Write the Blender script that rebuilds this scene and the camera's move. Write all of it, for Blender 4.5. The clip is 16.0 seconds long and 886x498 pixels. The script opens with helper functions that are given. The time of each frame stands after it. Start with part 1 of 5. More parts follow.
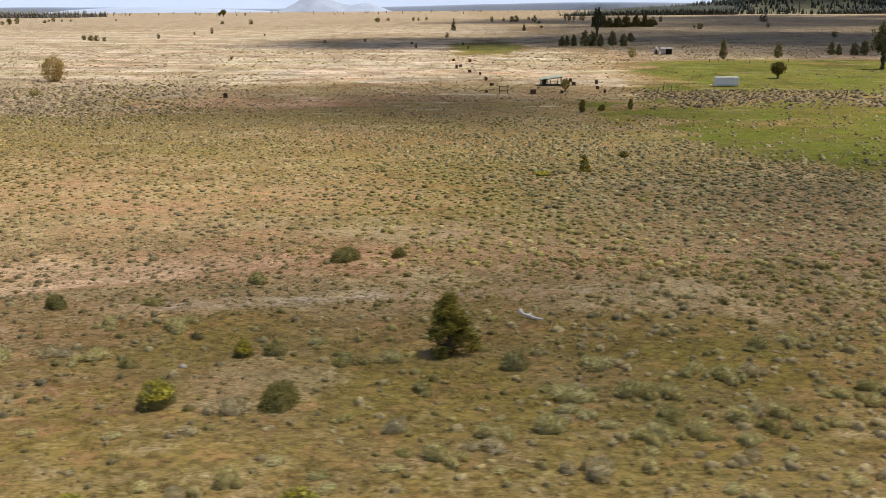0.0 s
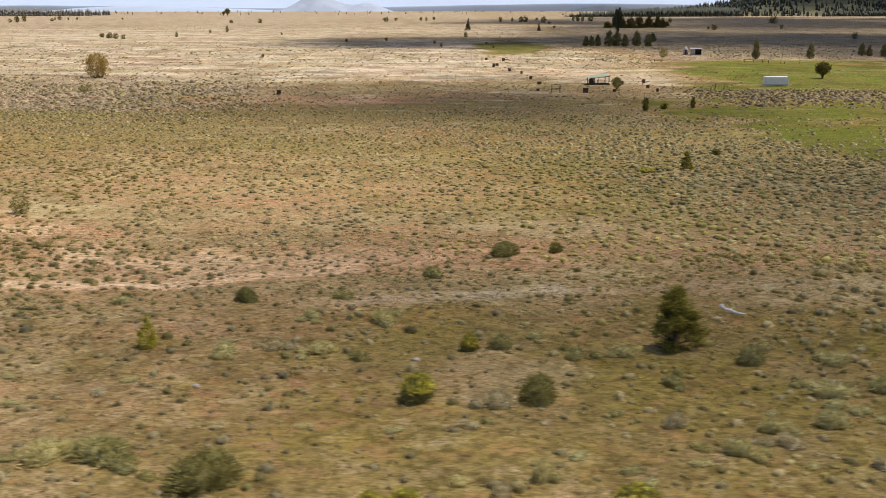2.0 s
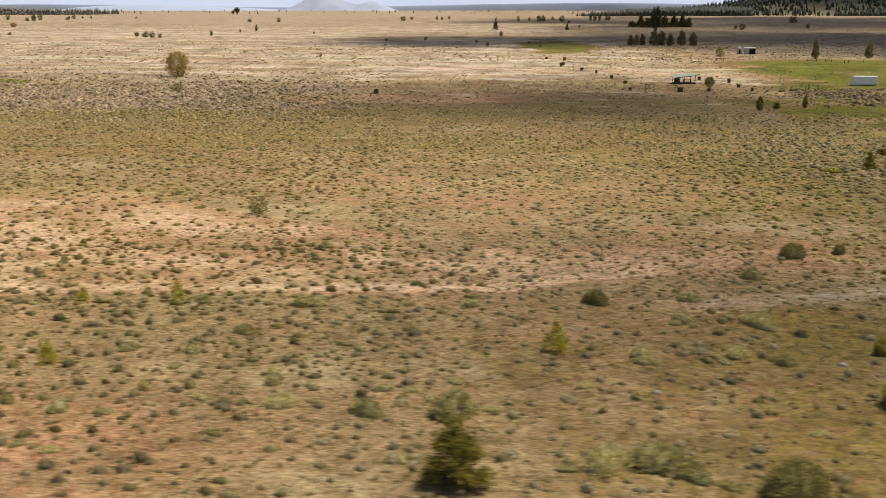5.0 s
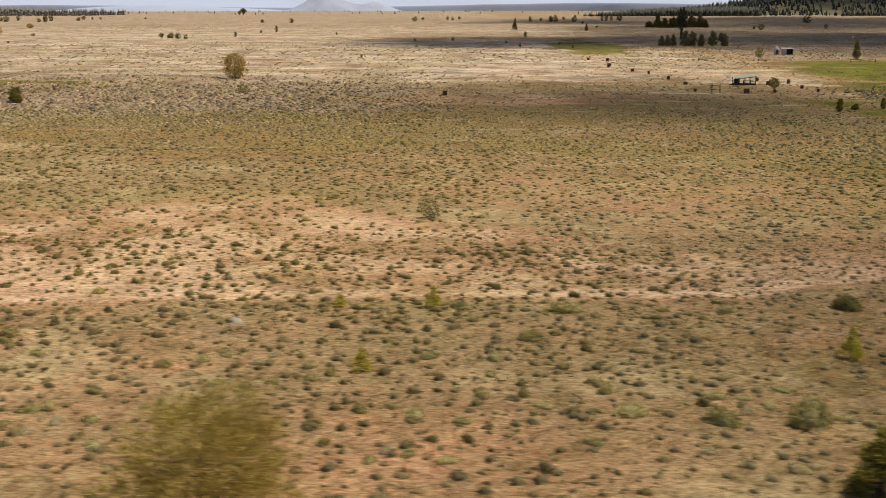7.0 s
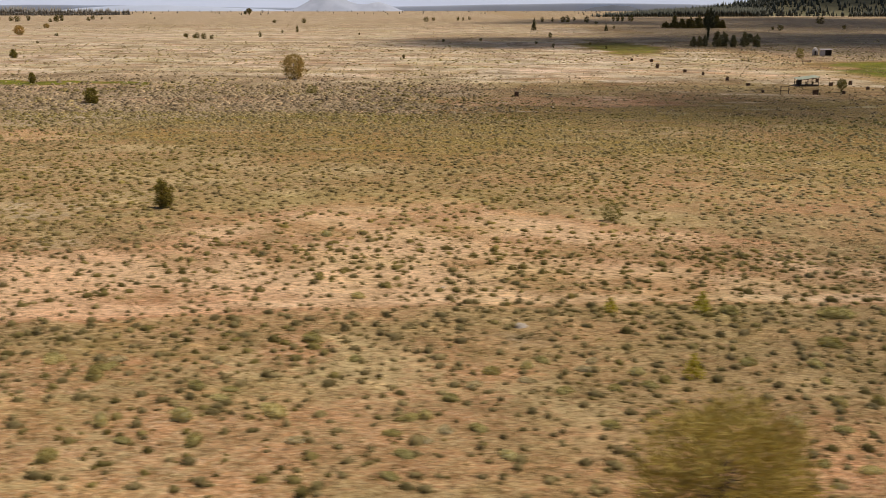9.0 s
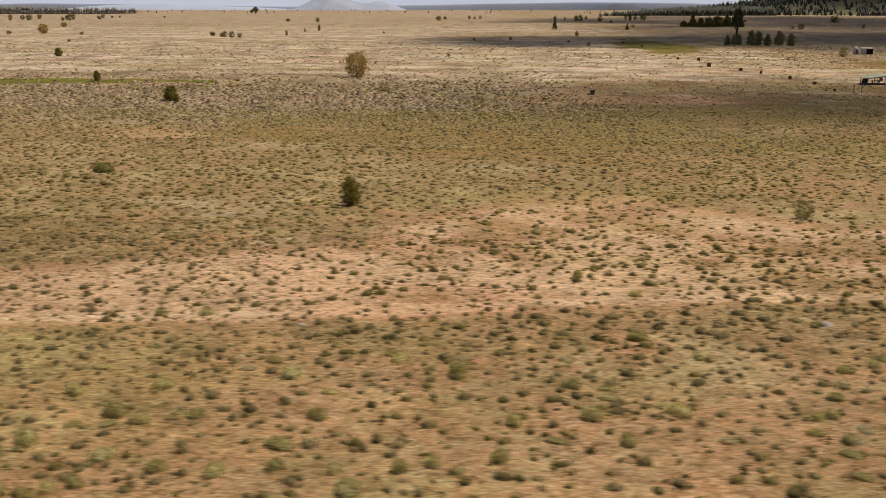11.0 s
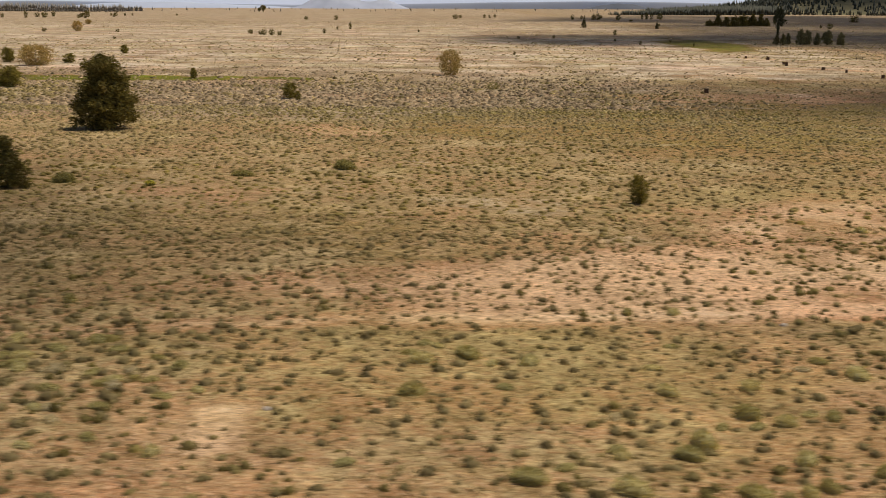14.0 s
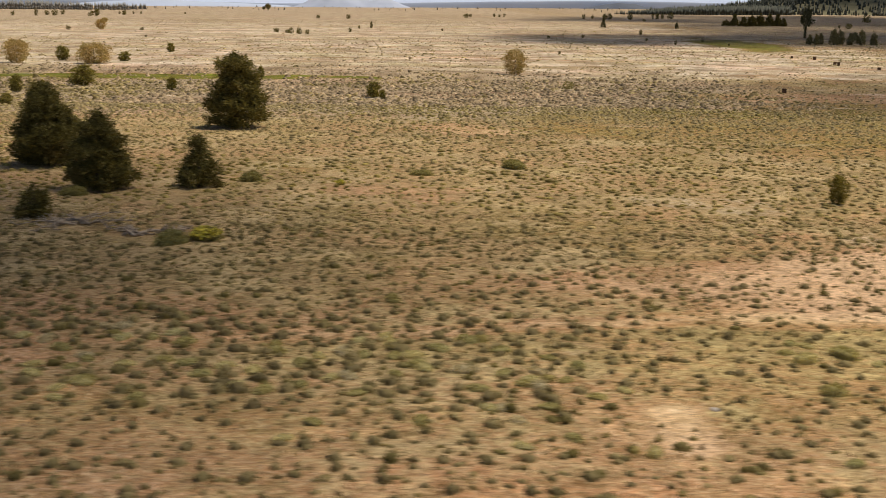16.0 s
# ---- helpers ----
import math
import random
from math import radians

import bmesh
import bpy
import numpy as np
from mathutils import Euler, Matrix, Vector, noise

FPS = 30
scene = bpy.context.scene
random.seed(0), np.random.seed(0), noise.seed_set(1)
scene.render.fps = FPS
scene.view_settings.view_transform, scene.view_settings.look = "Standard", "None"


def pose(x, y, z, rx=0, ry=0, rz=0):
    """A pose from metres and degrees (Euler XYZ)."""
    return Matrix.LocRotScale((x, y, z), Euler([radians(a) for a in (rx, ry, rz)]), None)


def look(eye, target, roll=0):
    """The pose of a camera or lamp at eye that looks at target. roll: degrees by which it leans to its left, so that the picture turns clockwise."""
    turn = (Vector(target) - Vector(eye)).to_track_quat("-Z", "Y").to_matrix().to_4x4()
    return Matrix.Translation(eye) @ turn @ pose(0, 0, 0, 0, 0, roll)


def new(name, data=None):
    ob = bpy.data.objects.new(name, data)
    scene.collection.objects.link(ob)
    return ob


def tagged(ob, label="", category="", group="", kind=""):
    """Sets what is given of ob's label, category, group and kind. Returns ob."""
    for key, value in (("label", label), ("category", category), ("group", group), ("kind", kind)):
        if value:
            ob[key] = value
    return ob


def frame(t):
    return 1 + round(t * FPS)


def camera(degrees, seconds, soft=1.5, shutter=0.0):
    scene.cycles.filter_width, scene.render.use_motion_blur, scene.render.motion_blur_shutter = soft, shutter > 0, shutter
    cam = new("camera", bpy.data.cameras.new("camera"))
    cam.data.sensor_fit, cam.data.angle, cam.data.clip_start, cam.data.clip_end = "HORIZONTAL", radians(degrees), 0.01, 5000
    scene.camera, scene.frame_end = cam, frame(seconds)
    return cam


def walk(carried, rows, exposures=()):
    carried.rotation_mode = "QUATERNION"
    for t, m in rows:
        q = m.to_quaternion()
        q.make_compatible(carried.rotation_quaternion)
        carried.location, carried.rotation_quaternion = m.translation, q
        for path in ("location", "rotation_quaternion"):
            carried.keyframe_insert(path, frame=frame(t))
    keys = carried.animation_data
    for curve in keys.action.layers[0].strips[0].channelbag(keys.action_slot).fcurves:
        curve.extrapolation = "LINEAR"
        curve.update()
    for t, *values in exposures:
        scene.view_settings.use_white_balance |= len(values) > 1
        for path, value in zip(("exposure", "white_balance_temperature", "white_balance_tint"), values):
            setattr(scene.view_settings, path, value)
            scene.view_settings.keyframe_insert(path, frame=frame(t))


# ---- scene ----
cam = camera(46.0, 16.0, 0.75, 0.9)
# seconds, x, y, z, yaw, pitch, lean
PATH = [
    (0.0, -0.00, -0.00, 19.00, 0.64, -13.08, -0.39),
    (0.5, -2.92, 0.18, 18.80, 0.60, -13.08, -0.30),
    (1.0, -6.15, 0.37, 18.63, 0.55, -13.07, -0.22),
    (1.5, -9.50, 0.60, 18.49, 0.52, -13.06, -0.14),
    (2.0, -12.89, 0.83, 18.35, 0.49, -13.05, -0.07),
    (2.5, -16.38, 1.05, 18.24, 0.48, -13.05, -0.03),
    (3.0, -20.01, 1.26, 18.16, 0.49, -13.06, -0.02),
    (3.5, -23.76, 1.46, 18.12, 0.49, -13.09, -0.01),
    (4.0, -27.54, 1.69, 18.14, 0.48, -13.09, 0.03),
    (6.5, -47.04, 1.97, 18.50, 0.45, -13.09, -0.11),
    (7.0, -51.03, 2.08, 18.56, 0.45, -13.08, -0.09),
    (7.5, -55.09, 2.19, 18.61, 0.43, -13.06, -0.08),
    (8.0, -59.26, 2.32, 18.64, 0.41, -13.05, -0.06),
    (8.5, -63.43, 2.45, 18.67, 0.39, -13.06, -0.04),
    (9.0, -67.58, 2.60, 18.70, 0.36, -13.07, -0.02),
    (11.5, -89.30, 3.32, 18.40, 0.27, -13.14, 0.03),
    (12.0, -93.64, 3.53, 18.35, 0.22, -13.16, 0.05),
    (12.5, -98.04, 3.73, 18.31, 0.16, -13.17, 0.08),
    (13.0, -102.46, 3.89, 18.26, 0.13, -13.16, 0.11),
    (13.5, -106.90, 4.00, 18.22, 0.09, -13.17, 0.15),
    (14.0, -111.36, 4.06, 18.18, 0.05, -13.19, 0.20),
    (14.5, -115.89, 4.10, 18.15, 0.02, -13.21, 0.25),
    (15.0, -120.43, 4.12, 18.14, -0.03, -13.23, 0.29),
    (15.5, -125.02, 4.14, 18.13, -0.09, -13.24, 0.32),
    (16.0, -129.67, 4.16, 18.13, -0.16, -13.24, 0.36),
]
walk(cam, [(t, pose(x, y, z, 90 + pitch, 0, yaw) @ pose(0, 0, 0, 0, 0, lean)) for t, x, y, z, yaw, pitch, lean in PATH],
     exposures=[(0.0, -0.02, 6280, 10), (4.0, -0.09, 6530, 11), (6.5, -0.28, 6870, 13), (9.0, -0.44, 6970, 14), (11.5, -0.55, 7070, 14), (13.0, -0.55, 7070, 14), (14.5, -0.47, 7020, 13), (16.0, -0.29, 6920, 12)])

# ---- light: high hazy sun from the right, broken cloud ----
SUN_ELEVATION, SUN_AZIMUTH = radians(66), radians(74)        # azimuth from +y towards +x
TO_SUN = Vector((math.cos(SUN_ELEVATION) * math.sin(SUN_AZIMUTH), math.cos(SUN_ELEVATION) * math.cos(SUN_AZIMUTH), math.sin(SUN_ELEVATION)))
world = bpy.data.worlds.new("sky")
scene.world = world
world.use_nodes = True
wn, wl = world.node_tree.nodes, world.node_tree.links
sky = wn.new("ShaderNodeTexSky")
sky.sky_type, sky.sun_disc = "NISHITA", False
sky.sun_elevation, sky.sun_rotation = SUN_ELEVATION, SUN_AZIMUTH
sky.altitude, sky.air_density, sky.dust_density, sky.ozone_density = 1300, 0.65, 3.0, 0.5
wl.new(sky.outputs[0], wn["Background"].inputs[0])
wn["Background"].inputs[1].default_value = 0.125
sun = new("sun", bpy.data.lights.new("sun", "SUN"))
sun.data.energy, sun.data.angle, sun.data.color = 4.5, radians(5), (1.0, 0.94, 0.84)
sun.matrix_world = look(TO_SUN * 100, (0, 0, 0))


# ---- noise and the lie of the land ----
def cell(ix, iy, seed):
    h = (ix.astype(np.int64) * 374761393 + iy.astype(np.int64) * 668265263 + seed * 2147483647) & 0xFFFFFFFF
    h = ((h ^ (h >> 13)) * 1274126177) & 0xFFFFFFFF
    return ((h ^ (h >> 16)) & 0xFFFF) / 65535.0


def vnoise(x, y, size, seed=0):
    """Value noise, 0 to 1, with features of that size in metres."""
    x, y = np.asarray(x, float) / size, np.asarray(y, float) / size
    ix, iy = np.floor(x), np.floor(y)
    fx, fy = x - ix, y - iy
    fx, fy = fx * fx * (3 - 2 * fx), fy * fy * (3 - 2 * fy)
    a, b = cell(ix, iy, seed), cell(ix + 1, iy, seed)
    c, d = cell(ix, iy + 1, seed), cell(ix + 1, iy + 1, seed)
    return (a * (1 - fx) + b * fx) * (1 - fy) + (c * (1 - fx) + d * fx) * fy


def fbm(x, y, size, seed=0):
    return 0.5 * vnoise(x, y, size, seed) + 0.3 * vnoise(x, y, size * 0.43, seed + 1) + 0.2 * vnoise(x, y, size * 0.19, seed + 2)


def step(a, b, v):
    v = np.clip((np.asarray(v, float) - a) / (b - a), 0, 1)
    return v * v * (3 - 2 * v)


def blob(x, y, cx, cy, rx, ry, seed, rough=0.5):
    """1 inside an uneven ellipse, fading to 0 round its edge."""
    d = np.hypot((x - cx) / rx, (y - cy) / ry) + rough * 2 * (fbm(x, y, 0.6 * min(rx, ry) + 1, seed) - 0.5)
    return step(1.2, 0.75, d)


BANK_Y, BANK_Z = (30, 38, 50, 60, 68, 80, 90), (1.5, 1.3, 0.88, 0.70, 0.58, 0.25, 0.0)       # the near side rises to a low bank


def ground_z(x, y):
    x, y = np.asarray(x, float), np.asarray(y, float)
    tilt = -0.0204 * 120 * np.tanh((x + 60) / 120) / (1 + (y / 500) ** 4)
    swale = step(165, 215, y) * (1 - 0.45 * step(255, 300, y))
    tilt = tilt * (1 - swale) - (1.2 + 0.5 * step(-30, 20, x)) * swale / (1 + (y / 500) ** 4)
    tilt = tilt + np.interp(y, BANK_Y, BANK_Z)
    near = 1 / (1 + (y / 160) ** 4)
    return tilt + 0.5 * (fbm(x, y, 34, 5) - 0.5) + near * (0.22 * (vnoise(x, y, 4.0, 8) - 0.5) + 0.10 * (vnoise(x, y, 1.7, 9) - 0.5))


def gz(x, y):
    return float(ground_z(x, y))


def zones(x, y):
    """How bare, how green, how pale with straw and how grey with sage, and far out with painted haze, the ground is."""
    x, y = np.asarray(x, float), np.asarray(y, float)
    y = y + (y - 1.8) * np.interp(y, BANK_Y, BANK_Z) / 18.2          # patches are laid out on the flat and drawn in where the bank rises
    wob = 7 * (fbm(x, y, 22, 21) - 0.5) + 2.5 * (fbm(x, y, 5, 22) - 0.5)
    lo = np.interp(x, [-200, -143, -116, -84, -65, -41, -32, -26, 0, 23, 60], [44, 52.6, 57.4, 62, 66, 68, 69, 73, 78, 79, 80])
    hi = np.interp(x, [-200, -136, -110, -95, -85, -73, -65, -57, -45, -32, -26, 0, 23, 60], [53, 65, 73, 82, 95, 103, 101, 94, 87, 83, 84, 89, 89, 87])
    amount = np.interp(x, [-200, -120, -90, -60, -40, -25, 0, 30, 60], [0.5, 0.75, 0.95, 1.0, 0.9, 0.85, 0.7, 0.6, 0.3])
    bare = amount * step(-1.6, 1.6, y - lo - 0.45 * wob) * step(-9, 5, hi + 1.3 * wob - y) * (0.55 + 0.45 * step(0.3, 0.55, fbm(x, y, 12, 20)))
    rut = (0.95 + 0.35 * step(0.35, 0.6, fbm(x, y, 9, 19))) * np.exp(-((y - lo - 2.0 - 0.2 * wob) / 1.5) ** 2) * step(5, -30, x) * np.interp(x, [-140, -100], [0.6, 1.0])
    bare = np.maximum(bare, rut)
    bare = np.maximum(bare, step(-25, -60, x + 3 * wob) * step(64, 50, y + 0.5 * wob) * (0.06 + 0.52 * fbm(x, y, 14, 23)))
    bare = np.maximum(bare, np.maximum(1.3 * blob(x, y, -119.9, 46.1, 1.3, 0.8, 24, 0.5), 1.0 * blob(x, y, -120.3, 43.8, 1.4, 2.2, 49, 0.5)))
    bare = np.maximum(bare, 0.55 * step(0.55, 0.7, fbm(x, y, 19, 25)) * step(150, 90, y) * step(2, -34, x + 2 * wob))
    bare = np.maximum(bare, 0.25 * blob(x, y, -30, 45, 9, 6, 26) + 0.8 * blob(x, y, -24, 110, 30, 9, 27) * 0.6)
    bare = np.maximum(bare, step(-80, -118, x + 3 * wob) * step(60, 46, y + 0.6 * wob) * (0.22 + 0.50 * fbm(x, y, 10, 18)))
    bare = np.maximum(bare, 0.55 * blob(x, y, -84, 44, 22, 10, 17, 0.9))
    # the two tracks far out and the dirt round the shelter
    for pts, wid in (([(-900, 790), (-237, 562), (-129, 478), (-49, 420), (18, 388), (57, 375), (140, 366), (260, 358)], 2.6),
                     ([(-420, 405), (-230, 352), (-120, 372), (10, 330), (60, 302), (110, 268)], 2.0),
                     ([(-900, 900), (-300, 690), (-150, 640), (60, 600)], 3.5)):
        yy = np.interp(x, [p[0] for p in pts], [p[1] for p in pts])
        bare = np.maximum(bare, 0.85 * np.exp(-((y - yy - 0.5 * wob) / wid) ** 2) * step(0.2, 0.5, fbm(x, y, 60, 28)) * step(52, 30, x))
    dirt = np.maximum(0.7 * blob(x, y, 35, 300, 24, 24, 31, 0.6), 1.4 * blob(x, y, 50, 335, 16, 4, 32, 0.4))
    dirt = np.maximum(dirt, 1.3 * blob(x, y, -20, 290, 6, 5, 12, 0.4))
    xb = np.interp(y, [90, 100, 130, 150, 196, 231, 260, 300, 345, 400], [80, 66, 45, 34, 31, 34, 46, 58, 56, 70])
    green = 1.15 * step(-14, 14, x - xb - 4.5 * wob) * step(96, 150, y + 2 * wob) * step(412, 386, y + 1.5 * wob)
    strip = step(206, 220, y + 1.2 * wob) * step(268, 252, y + 2 * wob) * step(0.26, 0.46, fbm(x * 0.6, y, 16, 33))
    green = green * (1 - strip) * (0.62 + 0.38 * step(0.28, 0.44, fbm(x * 0.7, y * 0.8, 15, 34))) + 0.56 * green * strip
    green = np.maximum(green, 0.78 * blob(x, y, 16, 520, 20, 85, 35))
    green = np.maximum(green, 1.2 * blob(x, y, -205, 276, 55, 6, 36))
    green = np.maximum(green, step(-52, -14, x + 3 * wob) * step(74, 62, y + 0.5 * wob) * (0.46 + 0.18 * step(0.35, 0.65, fbm(x, y, 7, 37))))
    green = np.maximum(green, 0.30 * step(0.5, 0.65, fbm(x, y, 28, 38)) * step(360, 200, y))
    green = np.maximum(green, 0.50 * blob(x, y, -72, 168, 48, 42, 39))
    green = np.maximum(green, 0.58 * blob(x, y, 8, 62, 15, 10, 13, 1.1) + 0.12 * blob(x, y, 20, 54, 14, 12, 14, 1.1))
    flat = step(98, 114, y + wob + np.interp(x, [-35, 5], [0, 17])) * step(262, 225, y + 2 * wob) * step(-100, -62, x + wob) * step(48, 28, x)
    green = np.maximum(green, flat * (0.30 + 0.20 * step(0.35, 0.6, fbm(x * 0.6, y, 24, 46))))
    bare = np.maximum(bare, 0.62 * blob(x, y, -44, 228, 34, 14, 29))
    bare = np.maximum(bare, 0.60 * blob(x, y, -126, 147, 11, 6, 30))
    straw = np.maximum(step(235, 320, y + 2 * wob - np.interp(x, [-60, 0], [0, 25])) * step(75, 20, x + 2 * wob), step(265, 318, y + 2 * wob) * step(90, 20, x) * step(-70, -20, x))
    straw = np.maximum(straw * (0.55 + 0.45 * step(0.35, 0.6, fbm(x * 0.35, y, 14, 41))), dirt)
    straw = np.maximum(straw, 0.6 * blob(x, y, -128, 190, 17, 24, 45))
    path = np.interp(x, [-30, -16, 0, 12, 40], [66, 69, 73, 74.6, 75])
    straw = np.maximum(straw, 0.50 * np.exp(-((y - path - 0.15 * wob) / 2.2) ** 2) * step(-34, -18, x) * step(40, 12, x))
    straw = np.maximum(straw, 0.40 * blob(x, y, -9.5, 54, 4.4, 5.6, 42, 0.9))
    straw = np.maximum(straw, 0.62 * blob(x, y, 56, 157, 5, 9, 48, 0.8))
    for cx, cy, rx, ry in ((-82, 59.4, 3.4, 1.6), (-64, 59.5, 4, 1.6), (-95, 81, 5, 3.5), (-122, 54, 6, 1.6), (-30, 62, 4, 2), (-105, 95, 7, 5), (24, 120, 5, 3)):
        straw = np.maximum(straw, 0.44 * blob(x, y, cx, cy, rx, ry, 47, 0.8))
    straw = np.maximum(straw, 0.35 * step(0.60, 0.75, fbm(x * 0.8, y, 7, 43)) * step(60, 90, y) * step(190, 130, y))
    green = green * (1 - 0.9 * step(0.2, 0.55, straw) * step(120, 90, y))
    grey = np.maximum(0 * x, step(-35, -80, x + 2 * wob) * step(140, 185, y + 2 * wob) * step(345, 270, y + 3 * wob))
    grey = np.maximum(grey, step(35, 80, x - 0.02 * y) * step(376, 392, y) * (0.6 + 0.4 * fbm(x, y, 60, 44)))
    grey = np.maximum(grey, step(60, 160, x - 0.05 * y) * step(500, 650, y) * step(2040, 1980, y))
    grey = np.maximum(grey, 0.8 * step(560, 640, y) * step(900, 700, y) * step(-140, -60, x))
    grey = np.maximum(grey, 0.7 * step(1150, 1300, y) * step(2400, 1600, y) * step(-300, -150, x))
    # greying with distance, haze painted over the far plain
    grey = np.maximum(grey, 0.55 * step(600, 1100, y))
    return bare, green, straw, grey


# ---- materials ----
class Nodes:
    """A small hand for node materials."""

    def __init__(self, name, rough=0.9):
        self.mat = bpy.data.materials.new(name)
        self.mat.use_nodes = True
        self.n, self.l = self.mat.node_tree.nodes, self.mat.node_tree.links
        self.bsdf = self.n["Principled BSDF"]
        self.bsdf.inputs["Roughness"].default_value = rough
        self.bsdf.inputs["Specular IOR Level"].default_value = 0.25

    def put(self, socket, value):
        if hasattr(value, "is_linked"):
            self.l.new(value, socket)
        elif hasattr(value, "__len__") and len(value) == 3 and socket.type == "RGBA":
            socket.default_value = (*value, 1)
        else:
            socket.default_value = value

    def coords(self):
        return self.n.new("ShaderNodeTexCoord").outputs["Object"]

    def noise(self, scale, vector=None, detail=3.0, rough=0.6, stretch=None):
        if stretch:
            m = self.n.new("ShaderNodeMapping")
            self.l.new(vector or self.coords(), m.inputs[0])
            m.inputs["Scale"].default_value = stretch
            vector = m.outputs[0]
        t = self.n.new("ShaderNodeTexNoise")
        self.l.new(vector or self.coords(), t.inputs["Vector"])
        t.inputs["Scale"].default_value, t.inputs["Detail"].default_value, t.inputs["Roughness"].default_value = scale, detail, rough
        return t.outputs["Fac"]

    def ramp(self, value, a, b, lo=0.0, hi=1.0):
        r = self.n.new("ShaderNodeMapRange")
        r.interpolation_type = "SMOOTHSTEP"
        for k, v in zip((0, 1, 2, 3, 4), (value, a, b, lo, hi)):
            self.put(r.inputs[k], v)
        return r.outputs[0]

    def math(self, op, a, b):
        m = self.n.new("ShaderNodeMath")
        m.operation = op
        self.put(m.inputs[0], a)
        self.put(m.inputs[1], b)
        return m.outputs[0]

    def mix(self, fac, a, b, blend="MIX"):
        m = self.n.new("ShaderNodeMix")
        m.data_type, m.blend_type = "RGBA", blend
        for k, v in ((0, fac), (6, a), (7, b)):
            self.put(m.inputs[k], v)
        return m.outputs[2]

    def attribute(self, name):
        a = self.n.new("ShaderNodeAttribute")
        a.attribute_name = name
        return a

    def random(self):
        return self.n.new("ShaderNodeObjectInfo").outputs["Random"]

    def island(self):
        return self.n.new("ShaderNodeNewGeometry").outputs["Random Per Island"]

    def bump(self, height, strength, distance):
        b = self.n.new("ShaderNodeBump")
        b.inputs["Strength"].default_value, b.inputs["Distance"].default_value = strength, distance
        self.l.new(height, b.inputs["Height"])
        self.l.new(b.outputs[0], self.bsdf.inputs["Normal"])

    def done(self, colour, rough=None):
        self.put(self.bsdf.inputs["Base Color"], colour)
        if rough is not None:
            self.put(self.bsdf.inputs["Roughness"], rough)
        return self.mat


def ground_material():
    k = Nodes("dry_range_soil", 0.95)
    k.bsdf.inputs["Specular IOR Level"].default_value = 0.1
    sep = k.n.new("ShaderNodeSeparateColor")
    zone = k.attribute("zone")
    k.l.new(zone.outputs["Color"], sep.inputs[0])
    bare, green, straw, grey = sep.outputs[0], sep.outputs[1], sep.outputs[2], zone.outputs["Alpha"]
    broad = k.noise(0.045, detail=4)
    mid = k.noise(0.42, detail=5, rough=0.65)
    patch = k.noise(0.11, detail=5, rough=0.62, stretch=(0.8, 1.0, 1))
    clump = k.noise(1.7, detail=4, rough=0.7)
    fine = k.noise(5.0, detail=4, rough=0.75)
    grit = k.noise(3.4, detail=4, rough=0.7, stretch=(1.0, 1.3, 1))
    streak = k.noise(1.0, detail=5, stretch=(0.010, 0.055, 1))
    # short brown grass and litter, with red soil showing
    turf = k.mix(k.ramp(mid, 0.35, 0.65), GRASS_BROWN, GRASS_OLIVE)
    turf = k.mix(k.math("MULTIPLY", k.ramp(patch, 0.50, 0.66), 0.55), turf, SOIL_RED)
    turf = k.mix(k.math("MULTIPLY", k.ramp(patch, 0.50, 0.38), 0.6), turf, DRY_GRASS)
    turf = k.mix(k.math("MULTIPLY", k.ramp(clump, 0.5, 0.68), 0.5), turf, SOIL_RED)
    turf = k.mix(k.math("MULTIPLY", k.ramp(mid, 0.52, 0.64), 0.3), turf, LITTER)
    turf = k.mix(k.math("MULTIPLY", k.ramp(fine, 0.45, 0.60), 0.72), turf, DRY_GRASS)
    turf = k.mix(k.math("MULTIPLY", k.ramp(grit, 0.54, 0.62), 0.55), turf, LITTER)
    soil = k.mix(k.ramp(k.math("ADD", bare, k.math("MULTIPLY", k.math("SUBTRACT", broad, 0.5), 1.4)), 0.50, 1.0), SOIL_RED, SOIL_TAN)
    soil = k.mix(k.math("MULTIPLY", k.ramp(fine, 0.48, 0.62), 0.5), soil, SOIL_PALE)
    soil = k.mix(k.math("MULTIPLY", k.ramp(clump, 0.50, 0.62), 0.4), soil, GRASS_BROWN)
    soil = k.mix(k.math("MULTIPLY", k.ramp(grit, 0.54, 0.62), 0.6), soil, LITTER)
    pale = k.mix(k.ramp(streak, 0.38, 0.62), STRAW, STRAW_PALE)
    pale = k.mix(k.math("MULTIPLY", k.ramp(patch, 0.46, 0.62), 0.6), pale, GRASS_BROWN)
    pale = k.mix(k.math("MULTIPLY", k.ramp(mid, 0.5, 0.7), 0.5), pale, GRASS_OLIVE)
    pale = k.mix(k.math("MULTIPLY", k.ramp(clump, 0.52, 0.7), 0.4), pale, SAGE_GROUND)
    lush = k.mix(k.ramp(patch, 0.40, 0.60), GRASS_GREEN, GRASS_MOSS)
    lush = k.mix(k.math("MULTIPLY", k.ramp(mid, 0.50, 0.66), 0.5), lush, GRASS_KHAKI)
    dull = k.mix(k.math("MULTIPLY", k.ramp(patch, 0.40, 0.60), 0.7), GRASS_KHAKI, GRASS_OLIVE)
    dull = k.mix(k.math("MULTIPLY", k.ramp(grit, 0.50, 0.62), 0.55), dull, GRASS_BROWN)
    dull = k.mix(k.math("MULTIPLY", k.ramp(mid, 0.52, 0.66), 0.45), dull, SOIL_RED)
    lush = k.mix(k.ramp(green, 0.62, 0.86), dull, lush)
    lush = k.mix(k.math("MULTIPLY", k.ramp(clump, 0.48, 0.6), 0.5), lush, LITTER)
